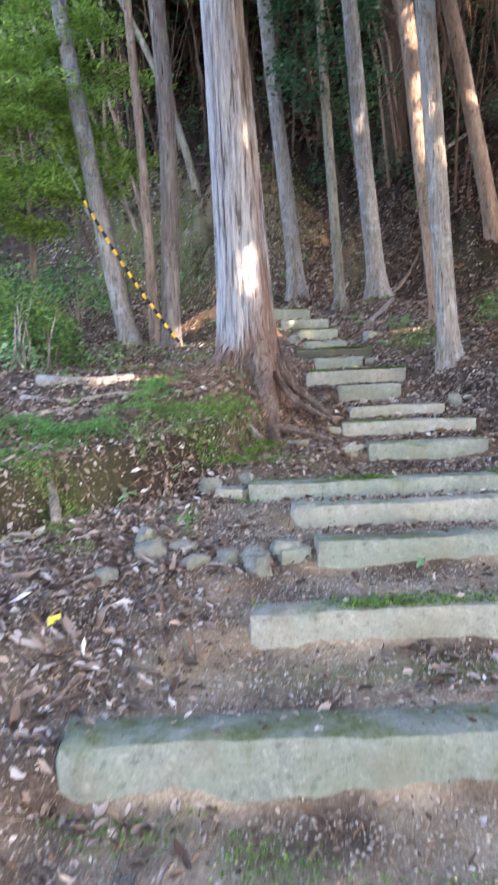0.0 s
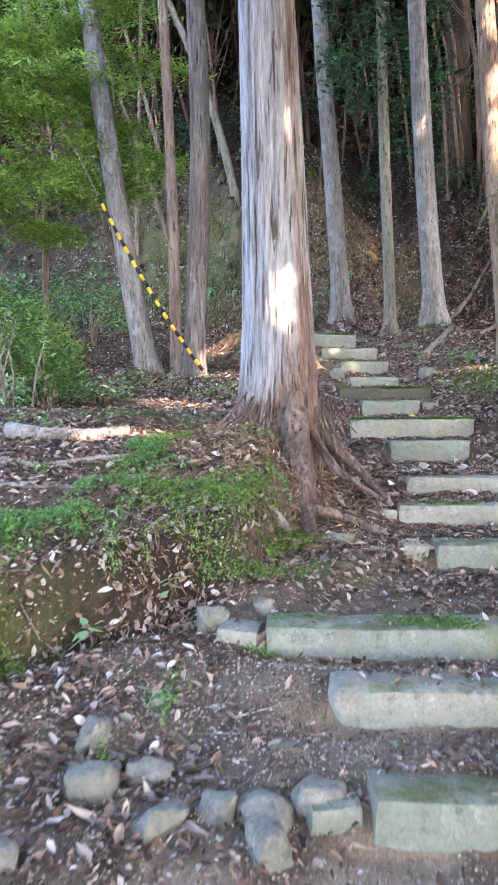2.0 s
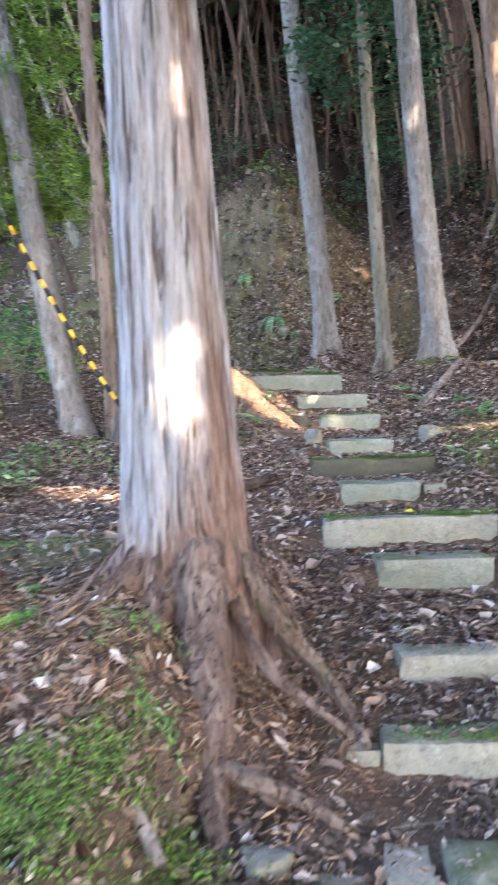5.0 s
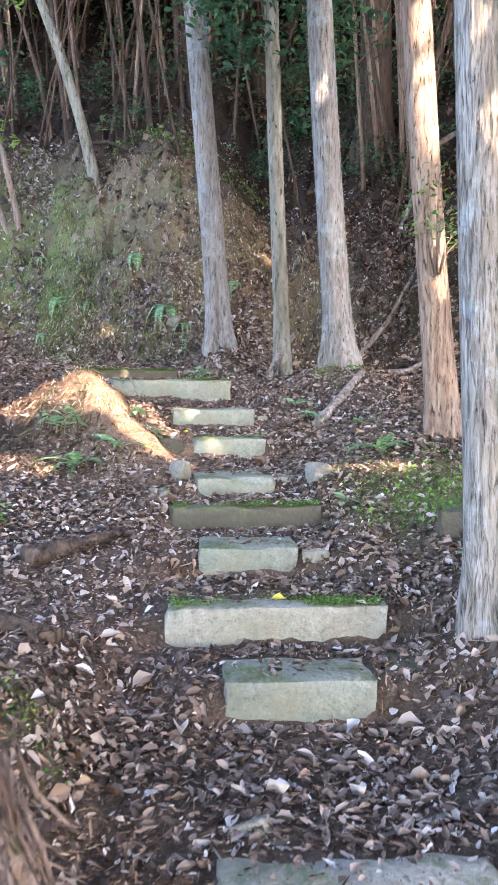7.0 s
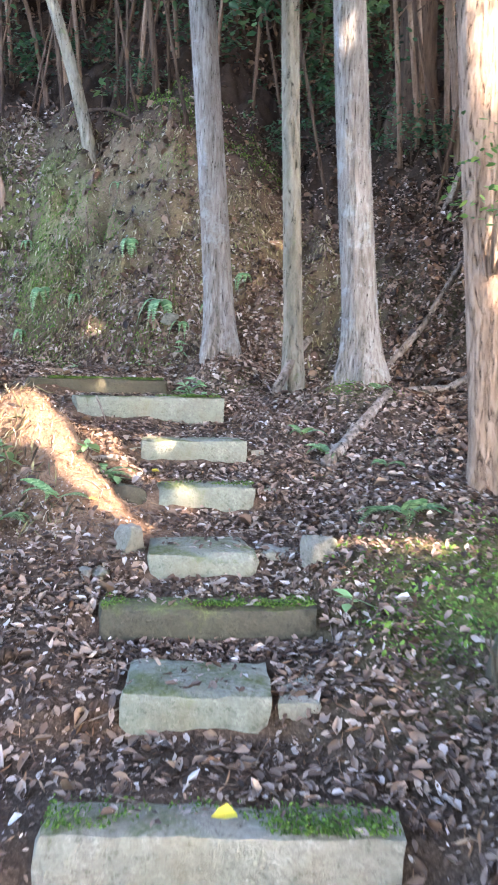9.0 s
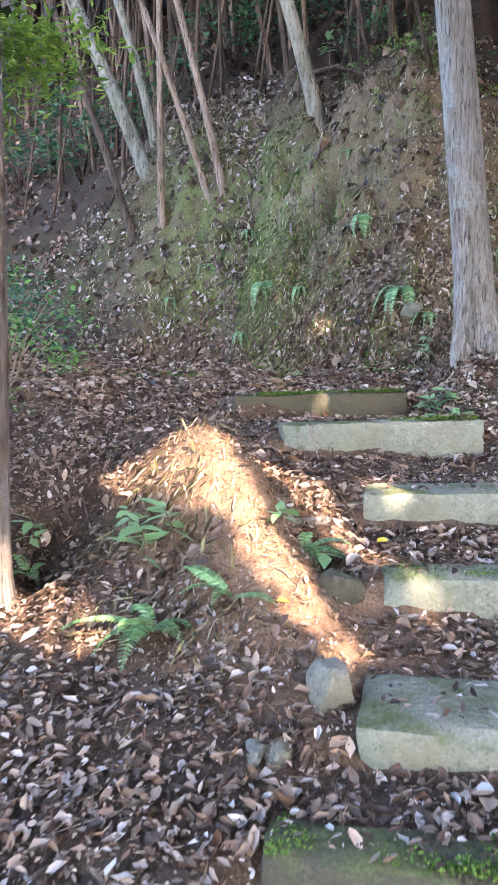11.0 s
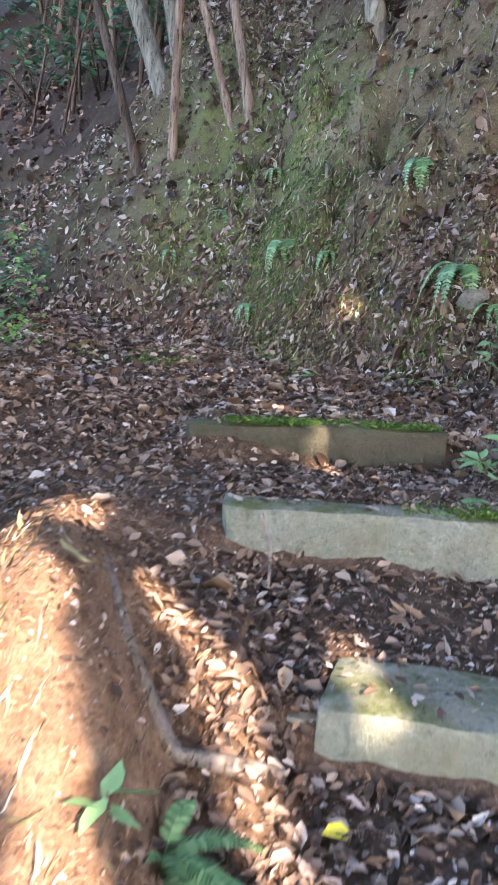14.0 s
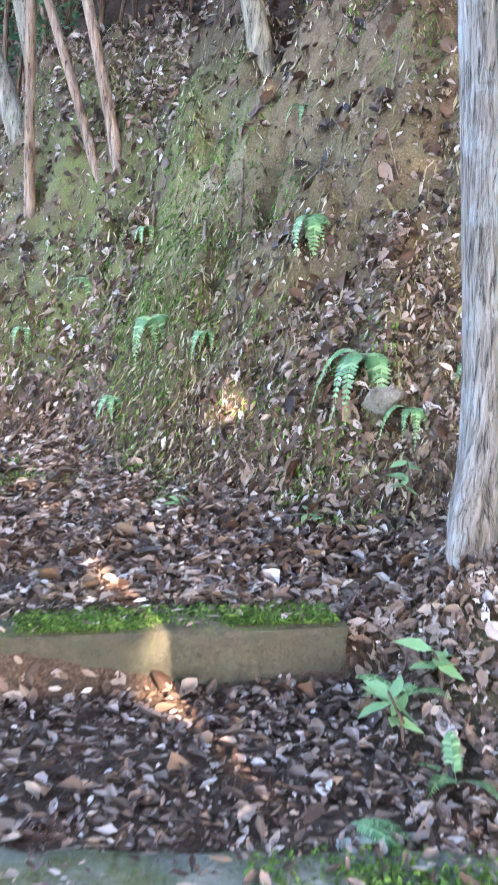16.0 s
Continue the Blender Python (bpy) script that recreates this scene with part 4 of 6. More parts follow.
for k_ in range(1500):
    if len(placed) >= 260:
        break
    x_, y_ = rng.uniform(-13, 12), rng.uniform(17.8, 34)
    d_ = y_ - float(np.interp(x_, BANK_X, BANK_Y))
    if d_ < 2.5 or any((x_ - a) ** 2 + (y_ - b) ** 2 < 0.25 for a, b in placed):
        continue
    placed.append((x_, y_))
    if d_ < 5 and len(placed) % 3 == 0:
        y_ += 2.0
    v_ = int(rng.choice(7, p=[0.24, 0.2, 0.16, 0.08, 0.16, 0.14, 0.02]))
    t = thing("slope_tree", (x_, y_, float(land(x_, y_, False))), "thin dark-barked tree on the leaf-strewn slope", "tree", "trees of the slope")
    t.rotation_euler = (0, 0, rng.uniform(-0.5, 0.5))
    part("trunk", slope_trunks[v_], t)
    part("crown", slope_crowns[k_ % 3], t, "dark green crown")
# thicket of thin bare stems above the bank
thin_stems = []
for k_ in range(6):
    r_ = random.Random(200 + k_)
    pts, px_, py_ = [], 0.0, 0.0
    sx_, sy_ = r_.uniform(-0.22, 0.16), r_.uniform(-0.06, 0.06)
    for q in range(9):
        pts.append((px_, py_, -0.15 + q * 0.62))
        px_, py_, sx_ = px_ + sx_ * 0.62 + r_.uniform(-0.03, 0.03), py_ + sy_ * 0.62, sx_ + r_.uniform(-0.05, 0.05)
    base_r = (0.018, 0.024, 0.03, 0.02, 0.036, 0.026)[k_]
    v, f = tube(pts, list(np.linspace(base_r, base_r * 0.45, 9)), 7, 0.12, k_)
    for q in range(5):   # side twigs
        i0 = r_.randint(3, 7)
        p0 = Vector(pts[i0])
        d0 = Vector((r_.uniform(-1, 1), r_.uniform(-0.6, 0.6), r_.uniform(0.3, 1.0))).normalized()
        v2, f2 = tube([p0, p0 + d0 * 0.3, p0 + d0 * 0.6 + Vector((0, 0, 0.1))], [base_r * 0.4, base_r * 0.3, base_r * 0.12], 5)
        f += [tuple(i + len(v) for i in w) for w in f2]
        v += v2
    thin_stems.append(mesh_of("stem", v, f, (BARK_THIN, BARK_DARK, BARK_THIN, BARK_THIN, BARK_WARM, BARK_DARK)[k_]))
for k_ in range(150):
    x_ = rng.uniform(-6.5, 7.5)
    d_ = 1.9 + 4.6 * rng.random() ** 1.3
    y_ = float(np.interp(x_, BANK_X, BANK_Y)) + d_
    t = thing("bare_sapling", (x_, y_, float(land(x_, y_, False))), "thin bare brown sapling in the thicket above the bank", "sapling", "thicket above the bank")
    t.rotation_euler = (0, 0, rng.uniform(-0.6, 0.6) + (math.pi if k_ % 3 == 0 else 0))
    part("stem", thin_stems[k_ % 6], t)
# undergrowth bushes on the slope
bush_meshes = []
for k_ in range(3):
    ends = [(rng.normal() * 0.35, rng.normal() * 0.3, abs(rng.normal()) * 0.35 + 0.15) for _ in range(26)]
    stems = [tube([(0, 0, -0.1), (e[0] * 0.4, e[1] * 0.4, e[2] * 0.6), e], [0.012, 0.008, 0.003], 5) for e in ends[:9]]
    sv, sf = [], []
    for v, f in stems:
        sf += [tuple(i + len(sv) for i in q) for q in f]
        sv += v
    bush_meshes.append((sprays(ends, 16, 0.1, 0.085, GREEN_BROAD, 0.5, 0.1, 0.8, "leaves"), mesh_of("branchwork", sv, sf, BARK_DARK)))


def bush(x, y, s, k, label, group="", name="evergreen_bush"):
    t = thing(name, (x, y, float(land(x, y, False))), label, "shrub", group)
    t.scale = (s, s, s)
    t.rotation_euler = (0, 0, x * 3 + y)
    part("branchwork", bush_meshes[k % 3][1], t)
    part("leaves", bush_meshes[k % 3][0], t, "dark glossy evergreen leaves")
    return t


for k_, (x_, y_, s_) in enumerate([(2.6, 17.8, 1.1), (3.6, 16.4, 0.8), (4.4, 19.0, 1.4), (5.4, 15.6, 1.0), (6.4, 17.0, 1.4), (1.9, 19.2, 1.1), (3.0, 19.6, 1.3), (6.0, 14.2, 1.0), (4.9, 21.4, 1.6), (7.4, 19.5, 1.7), (-1.3, 19.2, 1.0), (-0.5, 18.4, 0.7), (0.35, 18.9, 1.0), (1.6, 18.0, 0.9), (2.9, 16.9, 0.8), (3.9, 17.6, 1.1), (-2.6, 19.4, 1.2), (-4.2, 19.6, 1.3),
                                   (-5.4, 20.2, 1.4), (4.8, 16.3, 1.0), (2.2, 20.4, 1.1), (-0.9, 20.8, 1.2), (-3.4, 18.8, 0.9), (5.6, 18.6, 1.3), (0.8, 21.4, 1.2), (-7, 21, 1.5), (3.2, 22.5, 1.4)]):
    bush(x_, y_, s_, k_, "dark evergreen bush on the brown slope", "bushes of the slope")

# ---- left of the path: conifer boughs, shrubs ----
def conifer_sapling(x, y, height, label, ends, reach, count, leaf, material=GREEN_CONIFER):
    z = float(land(x, y, False))
    t = thing("young_cypress", (x, y, z), label, "tree")
    part("trunk", trunk_mesh("trunk", height, 0.05, 0.015, BARK_WARM, (0, 0), (0, 0), 0.2, 0.1, seed=90, sides=10, step=0.3), t)
    loc = np.array([x, y, z])
    for e in ends:
        e = np.array(e) - loc
        h = max(0.4, e[2] - 0.15)
        mid = np.array([e[0] * 0.55, e[1] * 0.55, (h + e[2]) / 2 + 0.12])
        part("bough", stick_mesh("bough", [(0, 0, h), tuple(mid), tuple(e)], [0.02, 0.012, 0.004], BARK_WARM, 6), t)
        tw = [tuple(mid * (1 - q) + e * q + rng.normal(size=3) * np.array([0.22, 0.22, 0.07])) for q in np.linspace(0.1, 1.05, 12)]
        part("foliage", sprays(tw, count, reach, leaf, material, 0.24, 0.35, 0.35, "foliage"), t, "feathery bright green sprays")
    return t


conifer_sapling(-3.3, 12.9, 6.5, "young cypress with drooping feathery green boughs",
                [(-2.2, 11.9, 5.1), (-2.6, 11.6, 4.7), (-1.95, 12.3, 4.75), (-3.0, 11.5, 5.5), (-2.4, 12.2, 6.0), (-1.7, 12.6, 6.4), (-3.1, 11.8, 6.6), (-1.9, 12.1, 7.0), (-2.9, 12.2, 7.3),
                 (-3.4, 11.6, 4.9), (-3.6, 11.9, 5.9), (-1.6, 12.7, 5.2), (-3.0, 12.1, 4.2), (-2.7, 11.4, 5.9), (-3.3, 11.3, 6.3), (-2.5, 11.7, 6.7), (-2.1, 12.4, 5.6)], 0.16, 130, 0.085)
conifer_sapling(-4.4, 12.2, 6.0, "young cypress with dense feathery green boughs",
                [(-3.6, 11.2, 4.3), (-3.9, 11.4, 5.2), (-3.5, 11.6, 6.0), (-4.0, 11.0, 6.6), (-4.6, 11.2, 4.8), (-4.2, 11.4, 3.6), (-3.3, 11.0, 5.6), (-3.2, 10.9, 4.5)], 0.16, 130, 0.09)


def shrub(x, y, w, h, leaf, label, material=GREEN_SHRUB, ends_n=50, count=18, category="shrub"):
    z = float(land(x, y, False))
    t = thing("shrub", (x, y, z), label, category)
    ends = []
    for _ in range(ends_n):
        th, r = rng.uniform(0, 2 * math.pi), w * math.sqrt(rng.uniform(0, 1)) * 0.5
        ends.append((r * math.cos(th), r * math.sin(th), h * rng.uniform(0.3, 1.0) * (1 - 0.5 * (2 * r / w) ** 2)))
    for e in ends[:8]:
        part("stem", stick_mesh("stem", [(e[0] * 0.15, e[1] * 0.15, -0.05), (e[0] * 0.5, e[1] * 0.5, e[2] * 0.6), e], [0.012, 0.008, 0.003], BARK_WARM, 5), t)
    part("leaves", sprays(ends, count, 0.085, leaf, material, 0.45, 0.15, 0.7, "leaves"), t, "small bright green leaves")
    return t


shrub(-2.75, 9.6, 1.3, 1.15, 0.07, "bright green leafy shrub beside the plateau", GREEN_SHRUB, 90, 34)
shrub(-2.2, 9.3, 0.7, 0.7, 0.065, "low bright green shrub on leafy ground", GREEN_SHRUB, 36, 22)
shrub(-3.6, 11.6, 1.6, 1.5, 0.07, "pale green shrub in the wood's edge", GREEN_SPRAY, 60, 22)
shrub(-2.6, 12.6, 1.3, 1.0, 0.06, "thin greyish green shrub behind a cedar", GREEN_SPRAY, 40, 16)
shrub(-3.2, 14.6, 1.6, 1.2, 0.06, "thin greyish green shrub at the slope's foot", GREEN_SPRAY, 46, 16)
shrub(-3.5, 10.5, 1.2, 1.3, 0.06, "pale green feathery shrub at the wood's edge", GREEN_CONIFER, 60, 26)
shrub(-2.9, 11.3, 0.9, 0.9, 0.055, "pale green feathery shrub at the wood's edge", GREEN_CONIFER, 44, 22)
shrub(-4.4, 11.6, 1.4, 1.5, 0.06, "pale green feathery shrub at the wood's edge", GREEN_CONIFER, 60, 24)
shrub(-4.6, 13.6, 1.8, 1.6, 0.07, "dark green shrub in the shade of the wood", GREEN_BROAD, 60, 22)
shrub(-4.0, 15.8, 1.4, 1.2, 0.07, "dark green shrub below the bank", GREEN_BROAD, 46, 20)
shrub(-5.6, 16.8, 1.8, 1.5, 0.07, "dark green shrub below the bank", GREEN_BROAD, 50, 20)
shrub(-2.35, 8.3, 0.5, 0.35, 0.07, "low green seedlings in leaf litter", GREEN_FERN, 20, 14)
shrub(-1.9, 9.9, 0.6, 0.3, 0.06, "low green seedlings in leaf litter", GREEN_FERN, 22, 12)
shrub(-1.5, 10.4, 0.7, 0.2, 0.05, "low green seedlings below a cedar", GREEN_SHRUB, 24, 12)
shrub(-0.75, 10.1, 0.5, 0.16, 0.05, "low green seedlings below a cedar", GREEN_SHRUB, 18, 12)
shrub(2.9, 8.9, 0.6, 0.35, 0.08, "tuft of green blades at the path edge", GREEN_FERN, 16, 12)
shrub(3.2, 10.7, 0.9, 0.5, 0.07, "low green undergrowth under the cedars", GREEN_SHRUB, 24, 14)
shrub(2.05, 11.3, 0.35, 0.9, 0.05, "leafy yellow-green shoots on a cedar trunk", GREEN_SHRUB, 14, 14).location = (2.38, 11.36, 3.75)
# bare stems by the shrubs
for k_ in range(9):
    x_, y_ = -2.3 + rng.normal() * 0.18, 8.0 + rng.normal() * 0.15
    z_ = float(land(x_, y_, False))
    ob = new("dry_weed", stick_mesh("dry_weed", [(0, 0, -0.05), (rng.normal() * 0.05, 0.02, 0.3), (rng.normal() * 0.1, 0.04, rng.uniform(0.5, 0.8))], [0.011, 0.009, 0.004], DEADWOOD, 6))
    ob.location = (x_, y_, z_)
    tagged(ob, "thin dry grey weed stalk in the undergrowth", "weed", "dry weeds")
# twig with yellow leaves, from a sapling beside the path
yel = thing("yellow_sapling", (-2.5, 5.3, float(land(-2.5, 5.3, False))), "thin sapling with a few yellow leaves", "sapling")
part("stem", stick_mesh("stem", [(0, 0, -0.1), (0.05, 0, 1.6), (0.15, 0, 3.2)], [0.025, 0.02, 0.008], BARK_WARM, 8), yel)
part("twig", stick_mesh("twig", [(0.1, 0, 2.2), (0.5, -0.1, 2.7), (0.97, -0.2, 2.82)], [0.01, 0.007, 0.003], BARK_WARM, 6), yel)
for q in range(4):
    part("leaf", leaf_cloud("leaf", [(0.93 - 0.06 * q, -0.2 + 0.03 * q, 2.78 - 0.05 * (q % 2))], [(0.2, -1, 0.4)], [0.13], YELLOW, 0.7, 0.2), yel)

# ---- roots of the big tree ----
def root(points, r0, r1, seed, material=ROOT):
    loc, p = big.location, [Vector(q) for q in points]
    p = [p[0] * 2 - p[1]] + p + [p[-1] * 2 - p[-2]]
    path = []
    for i in range(1, len(p) - 2):
        for q in (0, 0.25, 0.5, 0.75):
            a, b, c, d = p[i - 1:i + 3]
            path.append(0.5 * ((2 * b) + (c - a) * q + (2 * a - 5 * b + 4 * c - d) * q * q + (3 * b - a - 3 * c + d) * q ** 3))
    path.append(p[-2])
    part("root", stick_mesh("root", [q - loc for q in path], list(np.linspace(r0, r1, len(path))), material, 16, 0.3, seed), big, "bare gnarled root")


root([(0.02, 7.0, 1.95), (0.06, 6.86, 1.72), (0.09, 6.72, 1.52), (0.10, 6.62, 1.38), (0.11, 6.52, 1.28)], 0.095, 0.055, 1, ROOT_RUDDY)
root([(0.11, 6.58, 1.34), (0.12, 6.42, 1.26), (0.17, 6.25, 1.18), (0.20, 6.1, 1.12), (0.23, 5.98, 1.08)], 0.045, 0.016, 10, ROOT_RUDDY)
root([(0.12, 6.56, 1.33), (0.24, 6.48, 1.31), (0.38, 6.44, 1.27), (0.52, 6.36, 1.22)], 0.034, 0.014, 11, ROOT)
root([(0.16, 7.15, 1.9), (0.30, 7.12, 1.66), (0.44, 7.02, 1.52), (0.54, 6.86, 1.42), (0.60, 6.68, 1.34)], 0.042, 0.014, 2, ROOT)
root([(0.14, 7.0, 1.75), (0.28, 6.85, 1.55), (0.42, 6.78, 1.45), (0.56, 6.72, 1.36)], 0.028, 0.010, 3, ROOT_RUDDY)
root([(-0.15, 7.08, 1.98), (-0.27, 6.95, 1.76), (-0.38, 6.78, 1.60), (-0.52, 6.55, 1.47)], 0.075, 0.02, 4, ROOT_RUDDY)
root([(-0.2, 7.18, 2.0), (-0.38, 7.12, 1.78), (-0.58, 7.0, 1.66), (-0.85, 6.92, 1.6)], 0.07, 0.02, 5, ROOT_RUDDY)
root([(-0.06, 6.98, 1.85), (-0.13, 6.80, 1.63), (-0.19, 6.6, 1.47), (-0.22, 6.4, 1.38)], 0.05, 0.016, 6, ROOT_RUDDY)
root([(-0.62, 6.42, 1.47), (-0.45, 6.38, 1.49), (-0.25, 6.3, 1.44), (-0.08, 6.2, 1.36), (0.02, 6.08, 1.27)], 0.036, 0.016, 8, DEADWOOD)
root([(-0.72, 6.15, 1.42), (-0.52, 6.08, 1.44), (-0.32, 5.92, 1.34)], 0.036, 0.018, 9, DEADWOOD)
root([(0.14, 6.0, 1.12), (0.22, 5.85, 1.1), (0.34, 5.72, 1.06)], 0.024, 0.012, 12, ROOT)
root([(0.06, 6.0, 1.13), (0.08, 5.86, 1.1), (0.12, 5.7, 1.06)], 0.026, 0.012, 13, ROOT)
for q in range(34):   # loose shreds of bark hanging about the foot
    an, dd = radians(rng.uniform(-190, 10)), rng.uniform(0.24, 0.34)
    x0, y0, z0 = -0.045 + dd * math.cos(an), 7.2 + dd * math.sin(an), rng.uniform(1.68, 2.0)
    k = rng.uniform(1.25, 1.9)
    x1, y1 = -0.045 + dd * k * math.cos(an + rng.normal() * 0.3), 7.2 + dd * k * math.sin(an + rng.normal() * 0.3)
    z1 = max(float(land(x1, y1)) + 0.01, z0 - rng.uniform(0.2, 0.45))
    mid = ((x0 + x1) / 2 + rng.normal() * 0.02, (y0 + y1) / 2 - 0.02, (z0 + z1) / 2 - 0.01)
    o = big.location
    part("bark_shred", stick_mesh("bark_shred", [Vector((x0, y0, z0)) - o, Vector(mid) - o, Vector((x1, y1, z1)) - o], [0.006, 0.008, 0.003], ROOT_RUDDY, 5, 0.3, q), big)

# ---- stones beside the steps ----
for k_, (x_, y_, w_, d_, h_) in enumerate([(-0.51, 4.07, 0.17, 0.13, 0.14), (-0.31, 3.92, 0.2, 0.13, 0.14), (-0.16, 3.99, 0.13, 0.12, 0.13), (-0.02, 3.86, 0.16, 0.12, 0.16), (-0.03, 3.99, 0.2, 0.12, 0.14),
                                           (0.11, 4.02, 0.18, 0.14, 0.15), (-0.36, 4.14, 0.15, 0.12, 0.12), (-0.58, 4.32, 0.17, 0.14, 0.13), (-0.66, 3.75, 0.11, 0.1, 0.1), (0.02, 4.3, 0.12, 0.1, 0.1)]):
    loose_stone(x_, y_, w_ * 0.85, d_ * 0.9, h_ * 0.78, k_ + 1, k_ * 37, sink=0.40, boxy=float(k_ % 4 > 0), label="rounded grey cobble bedded in leaf litter", group="cobbles by the steps")
for k_, (x_, y_, w_, d_, h_, s_) in enumerate([(-0.29, 5.16, 0.15, 0.16, 0.13, 0.3), (0.30, 6.22, 0.17, 0.16, 0.12, 0.3), (0.50, 10.88, 0.13, 0.17, 0.21, 0.2), (0.40, 10.62, 0.12, 0.12, 0.1, 0.3),
                                               (1.46, 10.7, 0.18, 0.24, 0.2, 0.3), (0.40, 11.55, 0.17, 0.24, 0.22, 0.35), (0.34, 10.6, 0.1, 0.1, 0.1, 0.3), (1.72, 7.5, 0.14, 0.18, 0.2, 0.25),
                                               (0.86, 7.75, 0.2, 0.15, 0.12, 0.4), (0.20, 15.62, 0.2, 0.16, 0.16, 0.3), (2.1, 9.75, 0.4, 0.35, 0.22, 0.35), (-0.08, 5.3, 0.12, 0.1, 0.08, 0.3)]):
    mossy_one = k_ in (5, 10)
    loose_stone(x_, y_, w_ * 0.95, d_ * 0.9, h_ * 0.85, 20 + k_, k_ * 23, STONE_MOSS if mossy_one else ROCK, "mossy rough stone wedged beside a step" if mossy_one else "rough grey stone wedged beside a step", s_, 1.0, "stones wedged by the steps")


# ---- logs and sticks lying about ----
def lying(name, points, r0, r1, label, category, material=DEADWOOD, lift=0.6, group="", sides=9, seed=1):
    pts = []
    for p in points:
        x, y = p[0], p[1]
        z = p[2] if len(p) > 2 else float(land(x, y)) + r0 * lift
        pts.append((x, y, z))
    o = Vector(pts[0])
    ob = new(name, stick_mesh(name, [Vector(p) - o for p in pts], list(np.linspace(r0, r1, len(pts))), material, sides, 0.2, seed))
    ob.location = o
    return tagged(ob, label, category, group)


lying("log", [(-1.75, 6.95), (-1.45, 6.85), (-1.2, 6.88), (-0.98, 6.95)], 0.06, 0.035, "weathered grey log lying on the mossy bank", "log", seed=2)
lying("log", [(-1.75, 6.45), (-1.35, 6.3), (-1.0, 6.35), (-0.72, 6.42)], 0.03, 0.014, "thin dead branch lying on the mossy bank", "branch", seed=3)
lying("log", [(-1.6, 5.75), (-1.25, 5.9), (-0.95, 5.85)], 0.028, 0.015, "thin dead branch among green ground cover", "branch", seed=4)
lying("log", [(-1.25, 4.95), (-1.12, 4.75), (-1.05, 4.5)], 0.035, 0.03, "short grey dead branch on the bank", "branch", seed=5)
lying("log", [(1.60, 12.25), (1.75, 12.55), (1.95, 12.85), (2.15, 13.2)], 0.05, 0.03, "split grey log lying on the slope", "log", seed=6)
lying("log", [(1.28, 13.95), (1.45, 14.2, 3.32), (1.6, 14.42, 3.5)], 0.04, 0.03, "short grey log leaning by a slim trunk", "log", seed=7)
lying("log", [(2.4, 13.9), (2.8, 14.1), (3.3, 14.0)], 0.045, 0.02, "grey dead branch lying on the slope", "branch", seed=8)
lying("log", [(2.2, 14.6), (2.7, 14.8), (3.2, 15.1)], 0.04, 0.02, "grey dead branch lying on the slope", "branch", seed=9)
lying("log", [(1.65, 10.95), (2.0, 11.5), (2.3, 12.0)], 0.018, 0.01, "thin brown stick lying on leaf litter", "stick", seed=10)
lying("log", [(1.45, 7.75), (1.7, 7.85), (1.95, 7.95)], 0.016, 0.01, "thin pale stick lying by the path", "stick", seed=11)
lying("log", [(-0.30, 12.32), (-0.10, 12.12), (0.08, 12.02), (0.24, 12.02), (0.34, 12.08)], 0.018, 0.022, "bent grey stick lying across the mound", "stick", seed=12)
lying("log", [(-0.12, 11.14), (0.05, 11.05), (0.26, 11.0)], 0.011, 0.006, "thin pale twig lying on the soil", "twig", seed=13)
lying("log", [(-1.75, 12.75), (-1.55, 12.6), (-1.38, 12.45)], 0.014, 0.008, "thin pale stick at the edge of the hollow", "stick", seed=14)
lying("log", [(0.22, 14.72), (0.45, 14.45), (0.66, 14.05), (0.8, 13.85)], 0.02, 0.014, "brown stick lying by the cedar's foot", "stick", ROOT, seed=15)
lying("log", [(-0.40, 16.15), (-0.41, 16.0), (-0.46, 15.8)], 0.012, 0.008, "thin pale stick standing against the bank", "stick", seed=16)
lying("log", [(-0.75, 15.05), (-0.45, 15.1), (-0.2, 15.0)], 0.014, 0.01, "straight pale stick lying on fallen leaves", "stick", seed=17)
lying("log", [(-0.05, 12.86, 2.97), (0.0, 12.84, 2.86), (0.05, 12.7, 2.79)], 0.008, 0.004, "forked pale twig hanging over a step", "twig", seed=18)
lying("log", [(-0.25, 9.55), (0.0, 9.75), (0.22, 9.9)], 0.06, 0.03, "dark rotting log beside the steps", "log", BARK_DARK, seed=19)
lying("log", [(-0.5, 8.6), (-0.2, 8.75), (0.1, 8.7)], 0.07, 0.04, "dark rotting log beside the steps", "log", BARK_DARK, seed=20)
lying("log", [(3.1, 16.0), (3.6, 16.3, 6.1), (4.2, 16.5, 6.5)], 0.05, 0.03, "pale dead branch fallen across the slope", "branch", seed=21)
lying("log", [(-1.2, 16.9), (-1.15, 16.75), (-1.3, 16.5)], 0.014, 0.006, "pale root hanging down the bank", "root", seed=22)
lying("log", [(-2.1, 16.9), (-2.2, 16.7), (-2.4, 16.45), (-2.3, 16.3)], 0.016, 0.006, "crooked dead branch on the mossy bank", "branch", ROOT, seed=23)

# ---- striped rope ----
rope = thing("striped_rope", (-1.08, 11.2, 2.42), "yellow and black striped rope stretched beside the path", "rope")
A_, B_ = Vector((-0.985, 11.16, 2.37)), Vector((-2.24, 11.5, 4.42))
bands = 27
for k_ in range(bands):
    q0, q1 = k_ / bands, (k_ + 1) / bands
    pp = [A_.lerp(B_, q) + Vector((0, 0, -0.10 * 4 * q * (1 - q))) - rope.location for q in (q0, (q0 + q1) / 2, q1)]
    part("band", stick_mesh("band", pp, [0.018, 0.022, 0.018], ROPE_Y if k_ % 2 else ROPE_K, 8, 0.08, k_), rope, "yellow band" if k_ % 2 else "black band")
